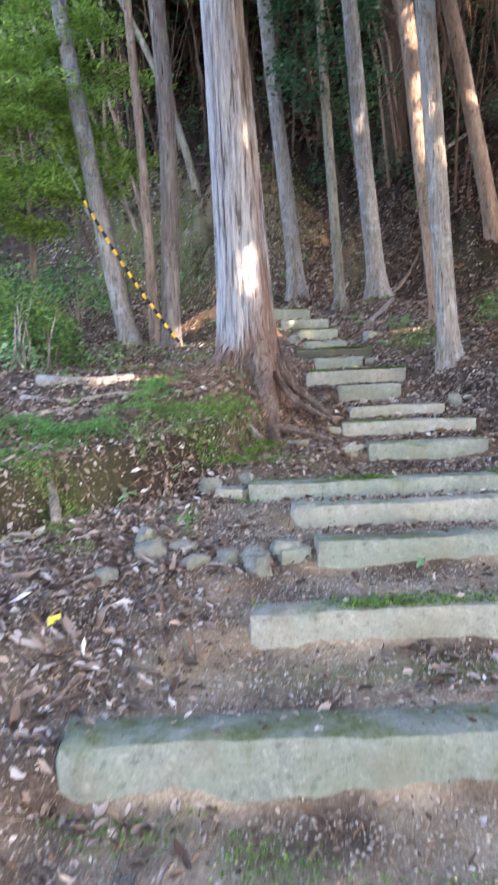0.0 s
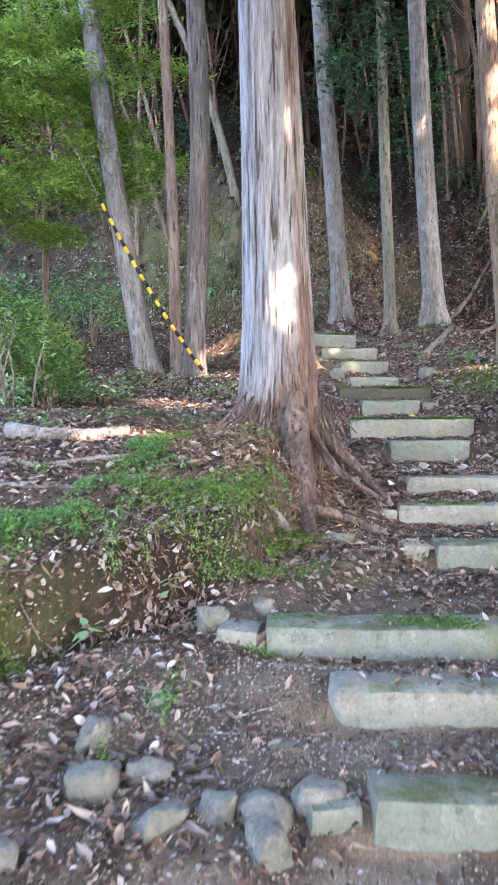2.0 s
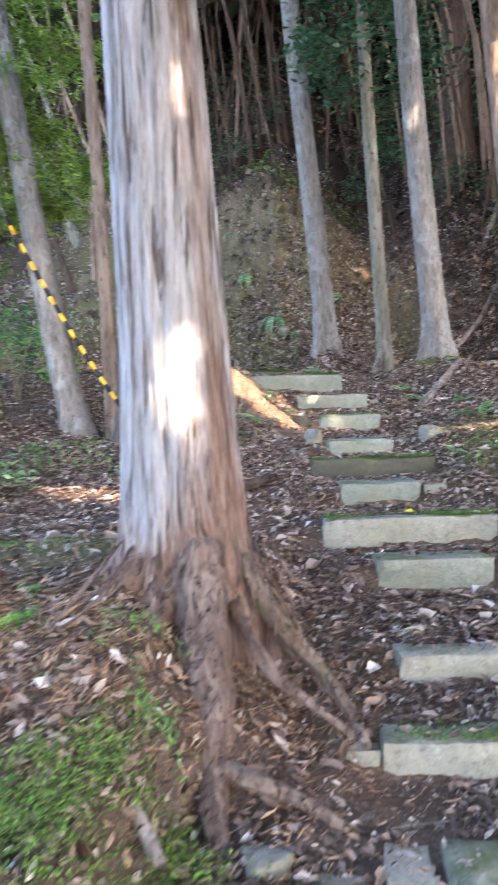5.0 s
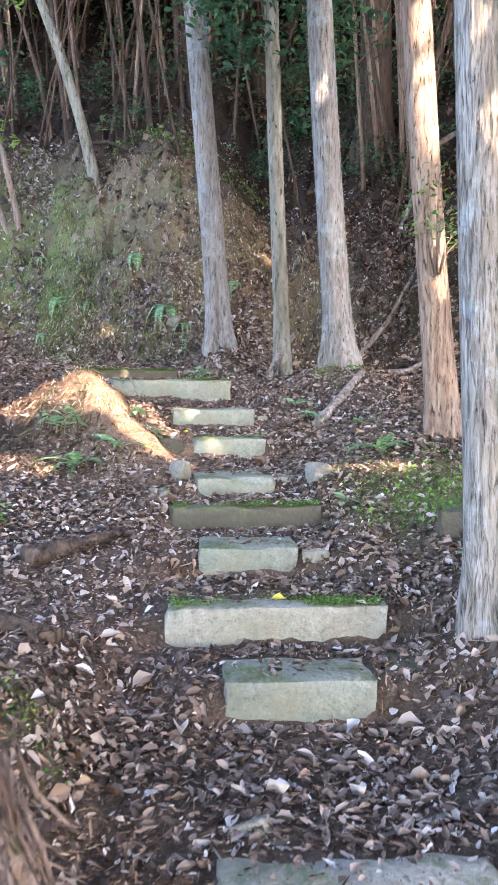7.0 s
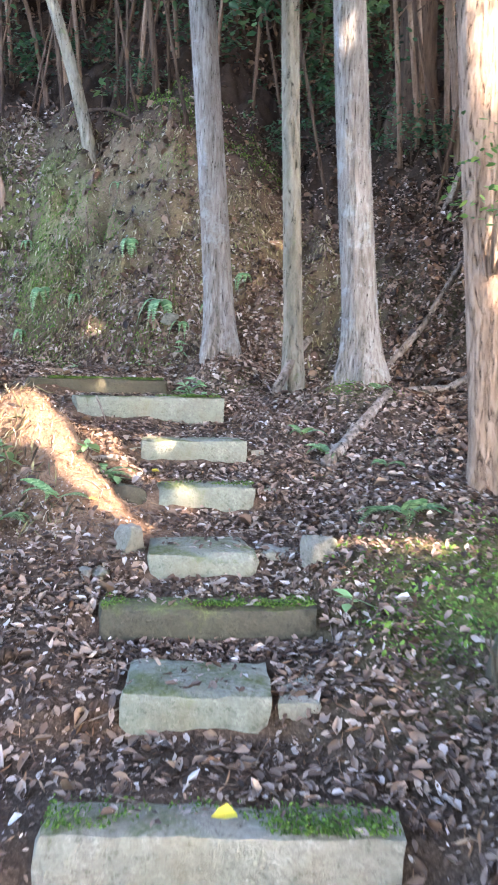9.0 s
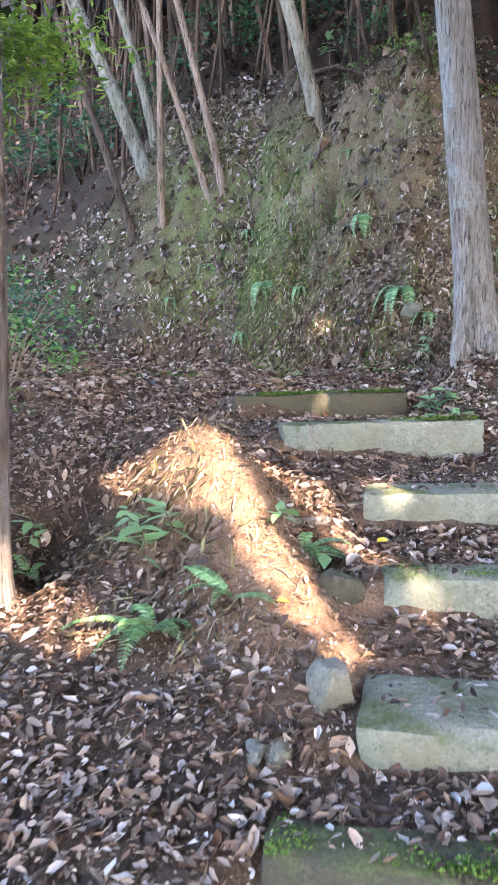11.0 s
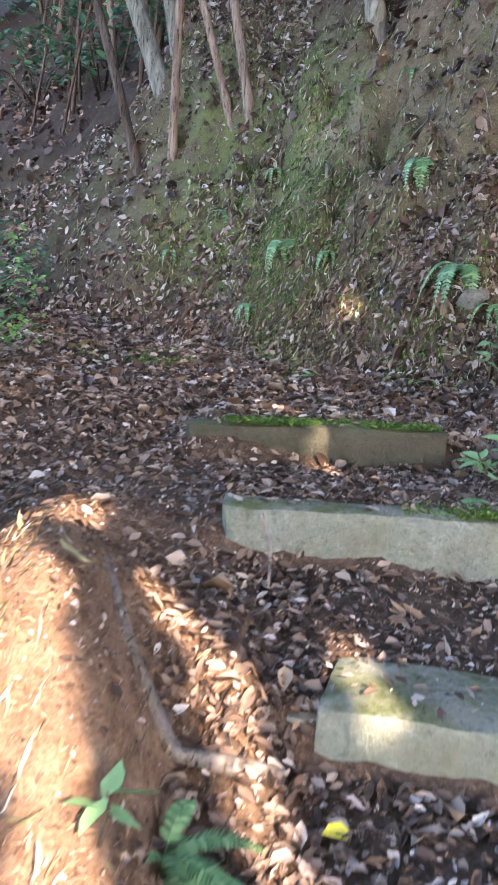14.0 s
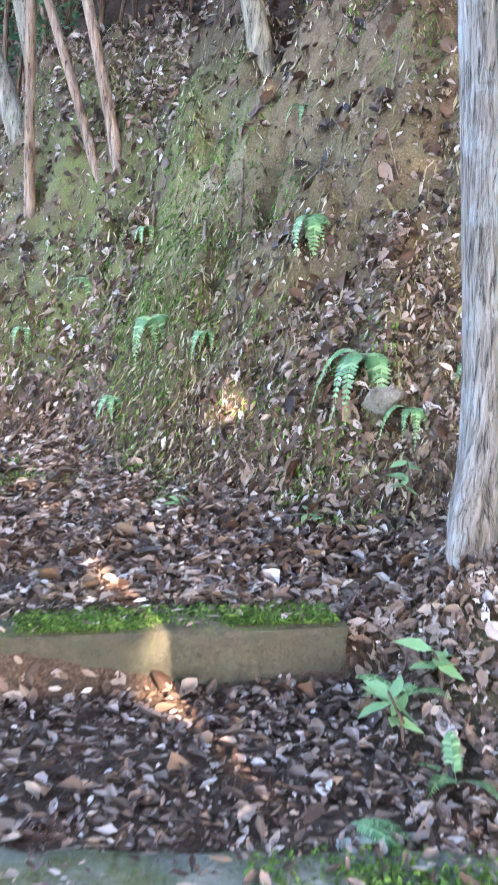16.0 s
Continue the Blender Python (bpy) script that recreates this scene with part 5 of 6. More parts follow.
part("cord", stick_mesh("cord", [B_ - rope.location, Vector((-2.92, 11.9, 5.72)) - rope.location, Vector((-3.5, 12.2, 6.9)) - rope.location], [0.009, 0.009, 0.009], CORD, 6), rope, "thin grey cord")
part("cord", stick_mesh("cord", [A_ - rope.location, Vector((-1.0, 11.2, 2.35)) - rope.location, Vector((-1.04, 11.26, 2.36)) - rope.location], [0.009, 0.009, 0.009], CORD, 6), rope, "thin grey cord")


# ---- ferns ----
def frond_mesh(length, pairs, width, arch, seed):
    verts, faces = [], []
    r = random.Random(seed)

    def at(q):
        return Vector((0, length * q * (1 - 0.25 * arch * q), length * arch * (q - 1.25 * q * q)))

    v, f = tube([at(q) for q in (0, 0.25, 0.5, 0.75, 1)], [0.004, 0.0035, 0.003, 0.002, 0.001], 5)
    verts, faces = list(v), list(f)
    for i in range(pairs):
        q = 0.16 + 0.84 * i / (pairs - 1)
        w = width * (math.sin(math.pi * min(1, 0.22 + 0.78 * q) ** 1.1) * 0.9 + 0.1) * r.uniform(0.88, 1.1)
        c, step = at(q), length / pairs * 0.46
        for s in (-1, 1):
            n = len(verts)
            tip = c + Vector((s * w, w * 0.35, -w * 0.22))
            verts += [c + Vector((0, -step, 0)), c + Vector((0, step, 0.0)), c + Vector((s * w * 0.55, w * 0.2 + step * 1.0, 0.0)), c + Vector((s * w * 0.55, w * 0.2 - step * 1.0, -0.004)), tip, c + Vector((s * w * 0.5, w * 0.19, -0.008))]
            faces += [(n, n + 5, n + 1), (n + 1, n + 5, n + 2), (n, n + 3, n + 5), (n + 3, n + 4, n + 5), (n + 5, n + 4, n + 2)]
    return mesh_of("frond", verts, faces, GREEN_FERN)


FRONDS = [frond_mesh(0.34, 20, 0.055, 0.55, 1), frond_mesh(0.28, 18, 0.05, 0.8, 2), frond_mesh(0.4, 22, 0.06, 0.4, 3)]


def fern(x, y, count, s, label, seed, tilt=0.0, spread=360.0, facing=0.0):
    t = thing("fern", (x, y, float(land(x, y)) + 0.005), label, "fern", "ferns along the path")
    t.location.z += 0.02
    r = random.Random(seed)
    for q in range(count):
        ob = part("frond", FRONDS[(seed + q) % 3], t)
        k = s * r.uniform(0.75, 1.15)
        ob.matrix_basis = pose(0, 0, 0, tilt + r.uniform(-12, 18), r.uniform(-15, 15), facing + spread * q / count + r.uniform(-18, 18)) @ Matrix.Diagonal((k, k, k, 1))


def bank_fern(x, y, count, s, seed):
    """A fern rooted in the steep bank, its fronds arching out and hanging down."""
    t = thing("fern", (x, y, float(land(x, y)) + 0.03), "pale green fern hanging from the mossy bank", "fern", "ferns of the bank")
    r = random.Random(seed)
    for q in range(count):
        ob = part("frond", HANGING[(seed + q) % 2], t)
        k = s * r.uniform(0.75, 1.15)
        ob.matrix_basis = pose(0, 0, 0, r.uniform(-12, 12), r.uniform(-10, 10), 180 + (q - (count - 1) / 2) * 150 / count + r.uniform(-10, 10)) @ Matrix.Diagonal((k, k, k, 1))


def hanging_mesh(length, pairs, width, seed):
    verts, faces = [], []
    r = random.Random(seed)

    def at(q):
        return Vector((0, length * 0.42 * math.sin(q * 1.7), length * (0.16 * math.sin(q * 3.0) - 0.72 * q * q)))

    v, f = tube([at(q) for q in (0, 0.2, 0.4, 0.6, 0.8, 1)], [0.004, 0.0035, 0.003, 0.0025, 0.002, 0.001], 5)
    verts, faces = list(v), list(f)
    for i in range(pairs):
        q = 0.14 + 0.86 * i / (pairs - 1)
        w = width * (math.sin(math.pi * min(1, 0.25 + 0.75 * q)) * 0.9 + 0.1) * r.uniform(0.88, 1.1)
        c = at(q)
        ahead = (at(min(1, q + 0.02)) - at(q - 0.02)).normalized()
        st = ahead * (length / pairs * 0.4)
        for sgn in (-1, 1):
            n = len(verts)
            out = Vector((sgn * w, 0, 0)) + ahead * (w * 0.3) + Vector((0, 0, -0.12 * w))
            verts += [c - st, c + st, c + out * 0.55 + st, c + out * 0.55 - st, c + out]
            faces += [(n, n + 3, n + 2, n + 1), (n + 3, n + 4, n + 2)]
    return mesh_of("frond", verts, faces, GREEN_FERN)


HANGING = [hanging_mesh(0.40, 22, 0.05, 1), hanging_mesh(0.34, 20, 0.045, 2)]
for k_, (x_, y_, n_, s_) in enumerate([(-0.36, 16.42, 6, 0.95), (0.08, 15.78, 6, 1.1), (-1.43, 16.62, 4, 1.05), (-2.2, 17.1, 3, 0.95), (-1.62, 16.45, 4, 0.6), (0.32, 15.6, 4, 0.7), (-0.98, 16.35, 4, 0.6), (0.62, 15.75, 4, 0.85),
                                       (-1.75, 17.2, 3, 0.7), (-2.6, 16.95, 3, 0.6), (0.95, 15.95, 4, 0.8), (-0.62, 17.1, 3, 0.7)]):
    bank_fern(x_, y_, n_, s_, k_ + 1)
for k_, (x_, y_, n_, s_, tl, sp, fc) in enumerate([
        (-0.24, 11.18, 7, 1.0, 6, 250, 60), (0.05, 11.27, 4, 0.62, 10, 200, 80), (0.19, 11.78, 5, 0.65, 14, 240, 160), (1.90, 11.0, 7, 0.9, 10, 260, 50), (1.62, 12.42, 5, 0.6, 10, 300, 0),
        (1.45, 12.7, 4, 0.6, 10, 300, 40), (0.52, 14.1, 5, 0.5, 10, 300, 0), (0.7, 13.75, 4, 0.55, 10, 300, 0),
        (1.95, 12.0, 4, 0.6, 10, 300, 0), (-1.3, 12.0, 4, 0.6, 20, 300, 0), (0.5, 13.45, 2, 0.5, 0, 40, 240), (2.05, 13.2, 4, 0.5, 10, 300, 0)]):
    fern(x_, y_, n_, s_, "green fern with spreading fronds on leafy soil", k_ + 1, tl, sp, fc)


# evergreen seedlings with single leaves
LEAF = leaf_cloud("leaf", [(0, 0.06, 0)], [(0, 0, 1)], [0.12], GREEN_FERN, 0.42, 0.3, [(0, 1, 0)])


def seedling(x, y, h, leaves, seed, s=1.0):
    t = thing("evergreen_seedling", (x, y, float(land(x, y))), "young evergreen seedling with long green leaves", "seedling", "evergreen seedlings")
    r = random.Random(seed)
    top = Vector((r.uniform(-0.06, 0.06), r.uniform(-0.04, 0.04), h))
    part("stem", stick_mesh("stem", [(0, 0, -0.03), tuple(top * 0.5 + Vector((0.02, 0, 0))), tuple(top)], [0.007, 0.006, 0.003], ROOT, 6), t)
    for q in range(leaves):
        f = r.uniform(0.45, 1.0)
        ob = part("leaf", LEAF, t)
        ob.matrix_basis = Matrix.Translation(top * f) @ pose(0, 0, 0, r.uniform(-35, 25), r.uniform(-25, 25), q * 137 + r.uniform(-20, 20)) @ Matrix.Scale(s * r.uniform(0.7, 1.2), 4)


for k_, (x_, y_, h_, n_, s_) in enumerate([(-0.38, 11.45, 0.3, 13, 1.0), (-0.32, 11.6, 0.22, 9, 0.9), (0.12, 11.62, 0.1, 6, 1.0), (0.25, 11.75, 0.08, 5, 1.1), (-0.55, 11.7, 0.2, 8, 0.8), (0.62, 14.15, 0.12, 9, 0.8), (0.35, 15.35, 0.25, 12, 0.7),
                                            (-0.75, 15.45, 0.08, 7, 0.6), (-0.05, 15.2, 0.1, 6, 0.6), (-1.35, 12.1, 0.2, 10, 0.9), (-1.0, 18.0, 0.4, 14, 1.0), (0.55, 13.9, 0.15, 8, 0.8), (1.5, 10.3, 0.1, 5, 0.8), (-0.75, 5.0, 0.12, 7, 0.7), (-0.5, 5.35, 0.1, 6, 0.6), (2.0, 9.0, 0.2, 9, 0.9)]):
    seedling(x_, y_, h_, n_, k_ + 3, s_)


# ---- ground cover, moss, litter ----
def on_stone(x, y, margin=0.0):
    hit = np.zeros(x.shape, bool)
    for xl, xr, yf, zt, hh, dd, turn, m in STEPS:
        if turn:
            c, s = math.cos(radians(-turn)), math.sin(radians(-turn))
            cx = (xl + xr) / 2
            u, v = (x - cx) * c - (y - yf) * s + cx, (x - cx) * s + (y - yf) * c + yf
        else:
            u, v = x, y
        hit |= (u > xl - margin) & (u < xr + margin) & (v > yf - margin) & (v < yf + dd + margin)
    return hit


def strew(name, label, category, n, x0, x1, y0, y1, size, material, aspect, tilt, fold, weight=None, lift=0.008, hang=False):
    x, y = rng.uniform(x0, x1, n), rng.uniform(y0, y1, n)
    ok = ~on_stone(x, y, 0.01)
    if weight is not None:
        ok &= rng.random(n) < weight(x, y)
    x, y = x[ok], y[ok]
    nrm = ground_normal(x, y) + rng.normal(size=(len(x), 3)) * tilt
    c = np.stack([x, y, land(x, y) + lift + rng.uniform(0, max(0.012, lift * 2.2), len(x))], -1)
    spin = None
    if hang:   # blades point down the slope
        g = ground_normal(x, y)
        spin = np.stack([g[:, 0] * 0.8, g[:, 1] * 0.8, -np.ones(len(x))], -1) + rng.normal(size=(len(x), 3)) * 0.3
    ob = new(name, leaf_cloud(name, c, nrm, size[0] + (size[1] * 1.2 - size[0]) * rng.random(len(x)) ** 1.7, material, aspect, fold, spin))
    return tagged(ob, label, category, "", "stuff")


trodden = lambda x, y: 0.75 * ease(x, -0.35, 0.05) * (1 - ease(x, 1.5, 1.8)) * (1 - ease(y, 5.0, 7.0))
patchy = lambda x, y: np.clip(0.74 - trodden(x, y) + 0.75 * lattice(x, y, 1.4, 21) + 0.4 * lattice(x, y, 4.5, 22) - 0.5 * mossy(x, y), 0.06, 1)
strew("leaf_litter", "brown and grey fallen leaves covering the soil", "leaf litter", 52000, -3.2, 3.4, 1.0, 10.5, (0.02, 0.055), LITTER, 0.42, 0.4, 0.45, patchy)
strew("leaf_litter", "brown and pale fallen leaves covering the soil", "leaf litter", 60000, -3.6, 3.2, 10.0, 16.6, (0.016, 0.05), LITTER, 0.45, 0.4, 0.5,
      lambda x, y: patchy(x, y) * (1 - np.clip(1.3 * hump(x, y, -0.12, 11.85, 1.2, 0.27, radians(128)), 0, 0.96)))
strew("leaf_litter", "dry brown leaves lying over the wooded slope", "leaf litter", 42000, -9, 8, 14.0, 26, (0.05, 0.12), LITTER_SHADED, 0.55, 0.4, 0.4,
      lambda x, y: np.clip(0.6 + 0.6 * lattice(x, y, 0.9, 31) - 0.7 * mossy(x, y), 0.05, 1))
strew("leaf_litter", "reddish brown leaves deep on the slope under the cedars", "leaf litter", 60000, 2.4, 8.0, 8.0, 16.5, (0.03, 0.085), LITTER_SHADED, 0.5, 0.45, 0.45,
      lambda x, y: np.clip(0.8 + 0.5 * lattice(x, y, 1.1, 36), 0.2, 1))
strew("leaf_litter", "curled brown leaves scattered over the slope under the cedars", "leaf litter", 9000, 2.4, 7.0, 8.0, 16.5, (0.03, 0.08), LITTER, 0.45, 0.5, 0.5, lambda x, y: np.clip(0.5 + 0.8 * lattice(x, y, 1.6, 37), 0.05, 1))
strew("leaf_litter", "dry brown leaves thick beside the steps under the cedars", "leaf litter", 26000, 1.3, 4.2, 6.5, 15.0, (0.022, 0.06), LITTER, 0.45, 0.45, 0.5, lambda x, y: np.clip(0.65 + 0.6 * lattice(x, y, 1.7, 39) - 0.7 * mossy(x, y), 0.05, 1))
strew("leaf_litter", "dull brown leaves trodden into the soil", "leaf litter", 34000, -2.2, 2.6, 5.6, 14.6, (0.025, 0.06), LITTER_MID, 0.45, 0.3, 0.4,
      lambda x, y: np.clip(0.75 + 0.7 * lattice(x, y, 1.8, 38) - 0.6 * mossy(x, y), 0.1, 1) * (1 - np.clip(1.4 * hump(x, y, -0.12, 11.85, 1.2, 0.27, radians(128)), 0, 0.97)))
def on_face(x, y):
    w = bank_brow(x, y)
    return np.clip(ease(w, -0.4, -0.1) * (1 - ease(w, 0.3, 0.6)) * ease(-x, 0.0, 0.3) * (0.7 + 0.7 * lattice(x, y, 3.0, 76)), 0, 1)


strew("leaf_litter", "dry curled leaves caught on the bank's dark face", "leaf litter", 9000, -2.0, 0.3, 3.8, 6.8, (0.014, 0.045), LITTER, 0.4, 0.55, 0.5, on_face)
strew("rootlets", "thin brown rootlets hanging on the bank's face", "roots", 4000, -2.0, 0.3, 3.8, 6.8, (0.03, 0.08), NEEDLE, 0.03, 0.35, 0.2, on_face, 0.012, True)
strew("leaf_litter", "long pale dry leaves at the path's edge", "leaf litter", 1500, -1.6, -0.2, 1.4, 4.4, (0.06, 0.13), LITTER, 0.2, 0.35, 0.4, lambda x, y: np.clip(0.9 - 1.6 * (x + 1.2) , 0.1, 1))
strew("leaf_litter", "pale dry leaves drifted below the bank", "leaf litter", 56000, -7, -1.7, 13.5, 18.6, (0.03, 0.08), LITTER, 0.45, 0.4, 0.5, lambda x, y: np.clip(0.6 + 0.6 * lattice(x, y, 1.1, 33), 0.05, 1))
strew("leaf_litter", "small dry leaves caught on the mossy bank", "leaf litter", 34000, -3.6, 3.4, 14.2, 18.4, (0.018, 0.055), LITTER, 0.45, 0.5, 0.5, lambda x, y: np.clip(0.08 + 0.6 * ease(x, -0.6, 1.0) + 0.7 * lattice(x, y, 2.0, 35), 0.03, 1))
strew("leaf_litter", "brown leaves heaped at the foot of the bank", "leaf litter", 16000, -1.8, 1.5, 14.4, 16.2, (0.022, 0.07), LITTER, 0.42, 0.45, 0.5)
strew("leaf_crumbs", "fine brown crumbs of leaves and bark on the soil", "leaf litter", 60000, -1.8, 2.0, 1.2, 14.5, (0.008, 0.022), LITTER, 0.5, 0.5, 0.4, lambda x, y: 1 - 0.8 * np.clip(hump(x, y, 0.5, 2.0, 1.2, 2.4), 0, 1))
strew("needle_litter", "reddish dry cypress needles on the mound", "needle litter", 18000, -1.3, 0.6, 10.9, 13.4, (0.010, 0.030), NEEDLE, 0.08, 0.3, 0.3,
      lambda x, y: np.clip(1.3 * hump(x, y, -0.25, 12.1, 1.0, 0.5, radians(122)), 0, 1))
strew("needle_litter", "reddish bark shreds heaped round the big cypress", "bark litter", 11000, -1.0, 0.7, 6.0, 7.9, (0.025, 0.075), NEEDLE, 0.06, 0.5, 0.3, lambda x, y: np.clip(1.4 * hump(x, y, -0.2, 6.8, 0.55, 0.6), 0, 1), 0.012)
strew("needle_litter", "fine dry needles scattered on the steps' soil", "needle litter", 16000, -0.8, 1.9, 1.2, 13.6, (0.02, 0.06), NEEDLE, 0.1, 0.25, 0.2)


def band(x, y, pts, wide):
    """Closeness to a line through pts, 1 on it."""
    d = np.full(np.shape(x), 1e9)
    for (ax, ay), (bx, by) in zip(pts, pts[1:]):
        q = np.clip(((x - ax) * (bx - ax) + (y - ay) * (by - ay)) / ((bx - ax) ** 2 + (by - ay) ** 2), 0, 1)
        d = np.minimum(d, np.hypot(x - ax - q * (bx - ax), y - ay - q * (by - ay)))
    return np.exp(-(d / wide) ** 2)


def clubmoss_at(x, y):
    w = band(x, y, [(-1.8, 4.5), (-1.32, 4.85), (-1.12, 5.45), (-0.9, 6.05), (-0.76, 6.6), (-0.6, 7.05)], 0.16) + 0.8 * hump(x, y, -1.5, 5.1, 0.3, 0.5)
    return np.clip(1.6 * w + 0.7 * lattice(x, y, 2.8, 41) + 0.8 * lattice(x, y, 8.0, 48) - 0.62, 0, 1)


n_ = 260000
x_, y_ = rng.uniform(-2.4, 0.0, n_), rng.uniform(4.0, 7.6, n_)
ok_ = rng.random(n_) < clubmoss_at(x_, y_)
x_, y_ = x_[ok_], y_[ok_]
billow = np.clip(0.35 + 0.8 * lattice(x_, y_, 5.5, 73) + 0.5 * lattice(x_, y_, 13.0, 74), 0, 1.3)
g_ = ground_normal(x_, y_)
c_ = np.stack([x_, y_, land(x_, y_)], -1) + g_ * ((0.010 + 0.10 * billow * np.sqrt(rng.random(len(x_))))[:, None])
fall = np.stack([0.5 + 0 * x_, -1.0 + 0 * x_, -0.55 + 0 * x_], -1) + rng.normal(size=(len(x_), 3)) * 0.55
tagged(new("ground_cover", leaf_cloud("ground_cover", c_, g_ + np.array([0, 0, 0.5]) + rng.normal(size=c_.shape) * 0.5, rng.uniform(0.012, 0.034, len(x_)), GREEN_SPRAY, 0.2, 0.2, fall)),
       "feathery bright green clubmoss draped over the bank's edge", "ground cover", "", "stuff")
CUSHIONS = ((-0.02, 6.22, 0.17, 0.17), (-0.12, 6.0, 0.16, 0.14), (-0.42, 5.98, 0.24, 0.2), (-0.33, 5.62, 0.17, 0.13), (-0.05, 5.55, 0.14, 0.09), (-0.62, 5.5, 0.12, 0.1), (-1.05, 4.75, 0.18, 0.14), (-0.95, 4.3, 0.12, 0.1), (-0.65, 5.85, 0.16, 0.16))
strew("moss", "short dark green moss cushions on the bank", "moss", 120000, -1.4, 0.5, 4.0, 6.8, (0.007, 0.017), GREEN_MOSS, 0.45, 0.8, 0.2,
      lambda x, y: np.clip(sum(1.7 * hump(x, y, *q) for q in CUSHIONS) + 0.8 * lattice(x, y, 6.0, 42) + 0.8 * lattice(x, y, 15.0, 43) - 0.8, 0, 1), 0.022)
strew("moss", "thin yellow-green moss over the plateau", "moss", 30000, -1.6, 0.3, 7.0, 9.2, (0.010, 0.026), GREEN_MOSS, 0.45, 0.6, 0.2, lambda x, y: np.clip(mossy(x, y) * 1.2 + 0.6 * lattice(x, y, 3.0, 42) - 0.35, 0, 1), 0.008)
strew("moss", "olive moss between the lowest steps", "moss", 22000, -1.2, 1.5, 1.8, 2.6, (0.006, 0.016), GREEN_MOSS, 0.45, 0.6, 0.2,
      lambda x, y: np.clip(1.3 * band(x, y, [(-0.6, 2.5), (-0.2, 2.4), (0.15, 2.2), (0.55, 2.2), (1.4, 2.42)], 0.10) + 0.8 * hump(x, y, -1.0, 2.3, 0.14, 0.12) + 0.9 * lattice(x, y, 5.0, 75) - 0.5, 0, 1), 0.006)
strew("moss", "short green moss on the steep bank", "moss", 100000, -3.4, 1.6, 15.2, 18.2, (0.014, 0.04), GREEN_MOSS, 0.3, 0.6, 0.2, lambda x, y: np.clip(mossy(x, y) * 1.1 + 1.3 * lattice(x, y, 1.6, 43) + 0.8 * lattice(x, y, 5.0, 45) - 0.3, 0, 1), 0.012, True)
strew("moss", "bright green moss under the cedars", "moss", 16000, 1.4, 3.0, 9.2, 13.8, (0.014, 0.035), GREEN_MOSS, 0.45, 0.7, 0.2, lambda x, y: np.clip(mossy(x, y) * 1.3 + 0.5 * lattice(x, y, 3.0, 44) - 0.35, 0, 1), 0.012)

strew("bank_grass", "thin dry olive grass and roots hanging on the bank", "grass", 55000, -3.8, 2.4, 14.8, 18.4, (0.03, 0.09), leaf_material("dry_grass", [(0.0, (0.035, 0.026, 0.016)), (0.4, (0.14, 0.12, 0.06)), (0.75, (0.28, 0.26, 0.13)), (1.0, (0.52, 0.47, 0.36))], 0.8, 0.2),
      0.13, 0.45, 0.2, lambda x, y: np.clip(1.2 * ease(y - np.interp(x, BANK_X, BANK_Y), -0.1, 0.2) * (1 - ease(y - np.interp(x, BANK_X, BANK_Y), 1.6, 2.2)) * (0.6 + 0.8 * lattice(x, y, 1.8, 46)), 0, 1), 0.015, True)

strew("mound_grass", "sparse dry grass blades on the shaded flank of the mound", "grass", 2600, -1.2, 0.3, 10.9, 12.4, (0.04, 0.12), bpy.data.materials["dry_grass"], 0.07, 0.6, 0.3,
      lambda x, y: np.clip(1.3 * hump(x, y, -0.42, 11.62, 0.7, 0.22, radians(125)) * (0.6 + 0.9 * lattice(x, y, 4.0, 78)), 0, 1), 0.02, True)
# gravel on the lower treads
n_ = 42000
x_, y_ = rng.uniform(-1.3, 1.6, n_), rng.uniform(1.2, 5.0, n_)
ok_ = ~on_stone(x_, y_)
x_, y_ = x_[ok_], y_[ok_]
s_ = (0.0022 + 0.006 * rng.random(len(x_)) ** 2.2)[:, None]
c_ = np.stack([x_, y_, land(x_, y_) + 0.002], -1)
octa = np.array([[1, 0, 0], [0, 1, 0], [-1, 0, 0], [0, -1, 0], [0, 0, 0.8], [0, 0, -0.8]])
vv_ = (c_[:, None] + octa[None] * s_[:, None] * rng.uniform(0.6, 1.3, (len(x_), 6, 3))).reshape(-1, 3)
tri_ = np.array([[0, 1, 4], [1, 2, 4], [2, 3, 4], [3, 0, 4], [1, 0, 5], [2, 1, 5], [3, 2, 5], [0, 3, 5]])
tagged(new("gravel", bulk("gravel", vv_, (np.arange(len(x_))[:, None, None] * 6 + tri_[None]).reshape(-1, 3), PEBBLE)), "small brown gravel on the lower treads", "gravel", "", "stuff")

# twigs
sv, sf = [], []
for k_ in range(420):
    x_, y_ = rng.uniform(-2.6, 2.8), rng.uniform(2, 17)
    a_, l_ = rng.uniform(0, 6.28), rng.uniform(0.08, 0.3)
    p = [(x_ + math.cos(a_) * l_ * q, y_ + math.sin(a_) * l_ * q + 0.01 * math.sin(q * 5), 0) for q in (0, 0.5, 1)]
    p = [(a, b, float(land(a, b)) + 0.012) for a, b, c in p]
    v, f = tube(p, [0.004, 0.0035, 0.002], 4)
    sf += [tuple(i + len(sv) for i in q) for q in f]
    sv += v
tagged(new("twig_litter", mesh_of("twig_litter", sv, sf, DEADWOOD)), "thin dry twigs strewn over the leaf litter", "twigs", "", "stuff")

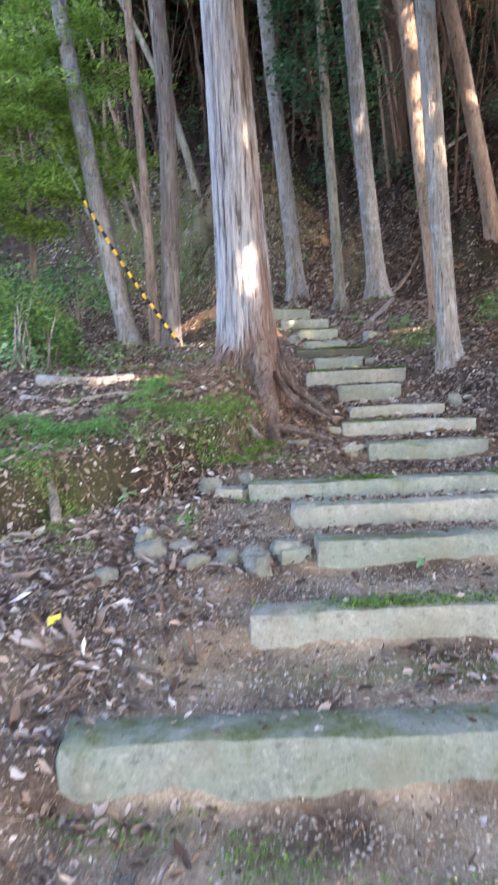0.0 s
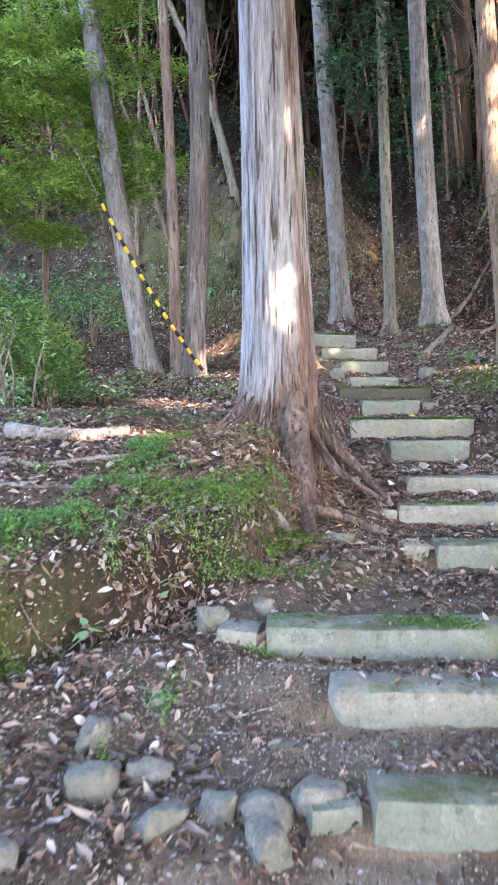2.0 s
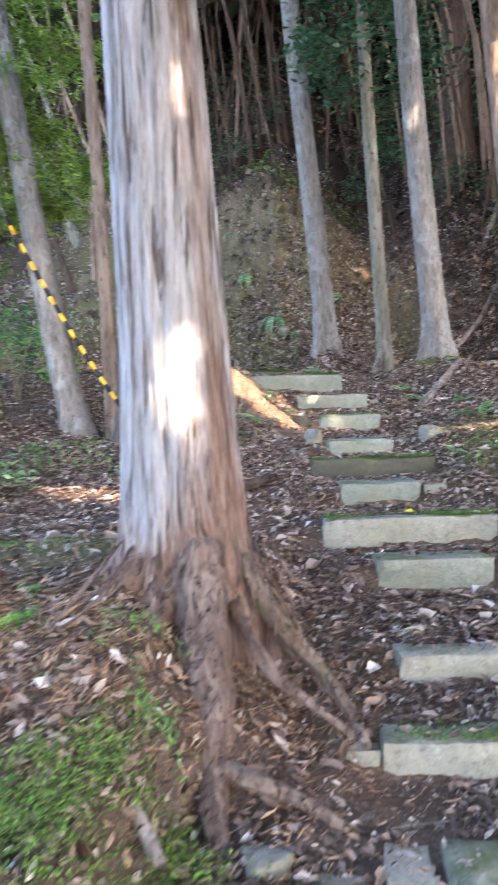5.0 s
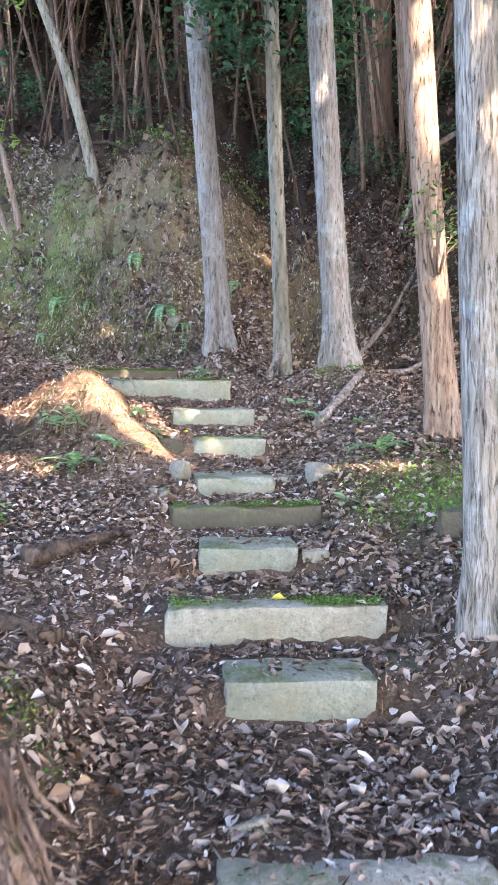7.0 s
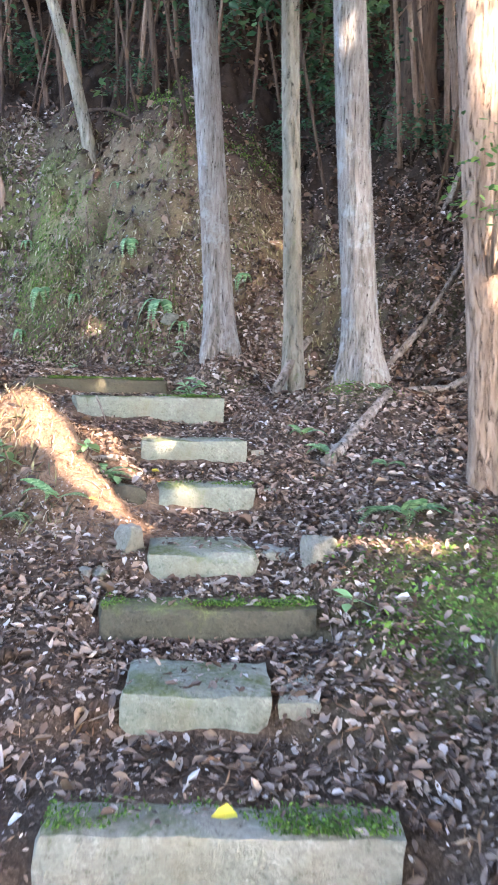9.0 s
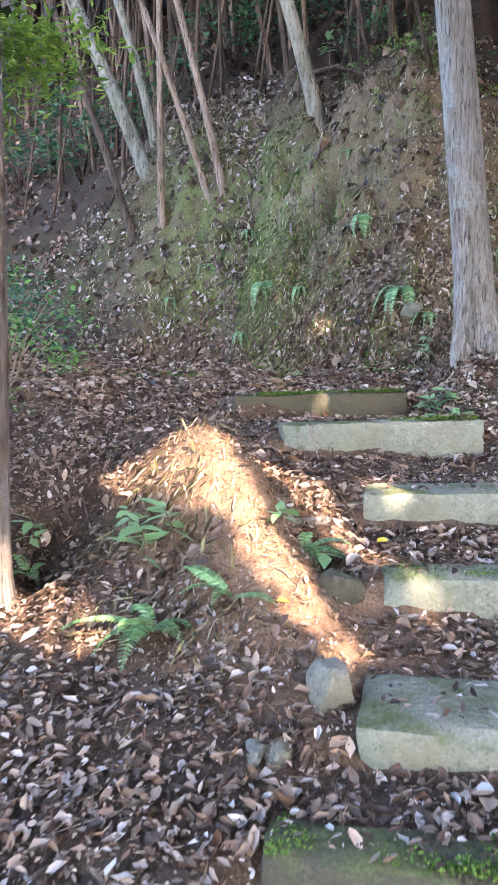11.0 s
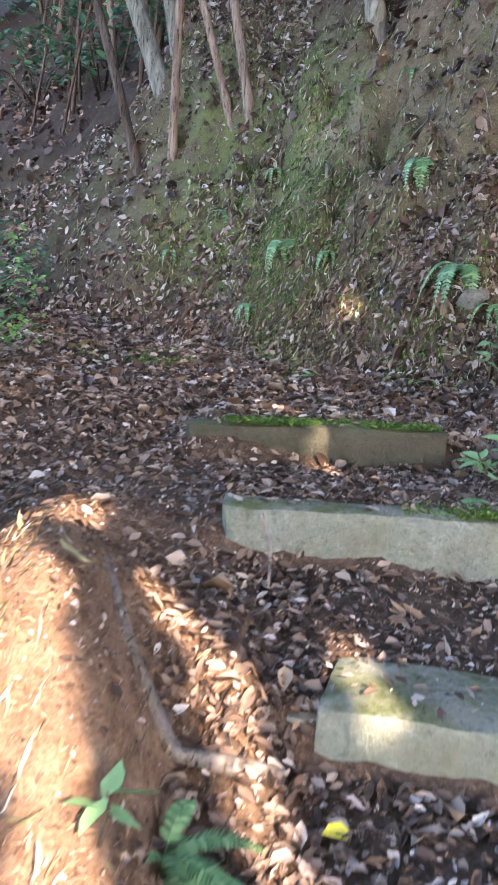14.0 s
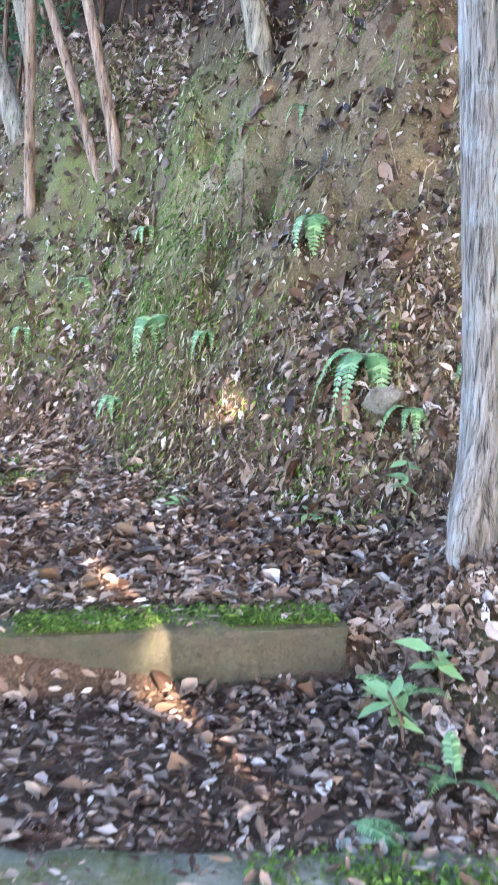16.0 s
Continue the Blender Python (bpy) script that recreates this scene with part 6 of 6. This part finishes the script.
# the larger fallen leaves nearest the walk, each by itself
shapes = [leaf_cloud("fallen_leaf", [(0, 0, 0)], [(0, 0, 1)], [1.0], FALLEN, a, f, [(1, 0, 0)]) for a, f in ((0.42, 0.35), (0.5, 0.6), (0.36, 0.5), (0.6, 0.25))]
for k_ in range(300):
    y_ = rng.uniform(6.0, 15.6)
    x_ = rng.uniform(-0.9, 1.9) if y_ < 12 else rng.uniform(-1.6, 1.0)
    if on_stone(np.array([x_]), np.array([y_]), 0.03)[0]:
        y_ += 0.35
        if on_stone(np.array([x_]), np.array([y_]), 0.03)[0]:
            continue
    if hump(x_, y_, -0.12, 11.85, 1.2, 0.3, radians(128)) > 0.3:
        continue
    n = Vector(ground_normal(np.array([x_]), np.array([y_]))[0]) + Vector(rng.normal(size=3) * 0.25)
    m = n.to_track_quat("Z", "Y").to_matrix().to_4x4() @ pose(0, 0, 0, 0, 0, rng.uniform(0, 360)) @ Matrix.Scale(rng.uniform(0.06, 0.105), 4)
    ob = part("fallen_leaf", shapes[k_ % 4], ground)
    ob.matrix_basis = Matrix.Translation((x_, y_, float(land(x_, y_)) + 0.02)) @ m


# ---- small finds on the path ----
for x_, y_, z_, s_ in ((1.06, 9.08, 1.845, 0.09), (-0.77, 3.29, None, 0.085), (0.5, 12.0, None, 0.07), (0.24, 11.28, None, 0.05)):
    ob = new("yellow_leaf", leaf_cloud("yellow_leaf", [(0, 0, 0)], [(0.1, -0.2, 1)], [s_], YELLOW, 0.55, 0.2))
    ob.location = (x_, y_, z_ if z_ else float(land(x_, y_)) + 0.02)
    tagged(ob, "single bright yellow fallen leaf", "leaf", "yellow leaves")
seedling(0.67, 3.86, 0.07, 7, 77, 0.45)
LICHEN = plain("lichen", (0.42, 0.52, 0.46), 0.9)
lying("lichen_twig", [(0.48, 13.40), (0.56, 13.45), (0.66, 13.5)], 0.012, 0.006, "short twig crusted with pale green lichen", "twig", LICHEN, seed=31)
lying("log", [(-0.35, 14.78), (-0.1, 14.8), (0.12, 14.76)], 0.012, 0.008, "thin pale stick lying on fallen leaves", "stick", seed=32)
lying("log", [(-2.9, 17.45), (-2.75, 17.2), (-2.8, 16.95)], 0.02, 0.008, "twisted root hanging from the eroded crest", "root", ROOT, seed=33)
lying("log", [(-1.75, 17.4), (-1.7, 17.15), (-1.78, 16.9)], 0.012, 0.005, "thin root hanging from the eroded crest", "root", ROOT, seed=34)
lying("log", [(-0.95, 17.3), (-1.0, 17.05), (-0.92, 16.8)], 0.012, 0.005, "thin root hanging from the eroded crest", "root", ROOT, seed=35)
lying("log", [(-1.9, 18.0), (-1.3, 18.3), (-0.7, 18.1)], 0.025, 0.012, "dead branch lying above the bank", "branch", seed=36)
lying("log", [(-1.4, 18.2), (-0.9, 17.9, 6.6), (-0.2, 17.7, 6.25)], 0.03, 0.015, "dark dead branch fallen down the bank", "branch", BARK_DARK, seed=37)
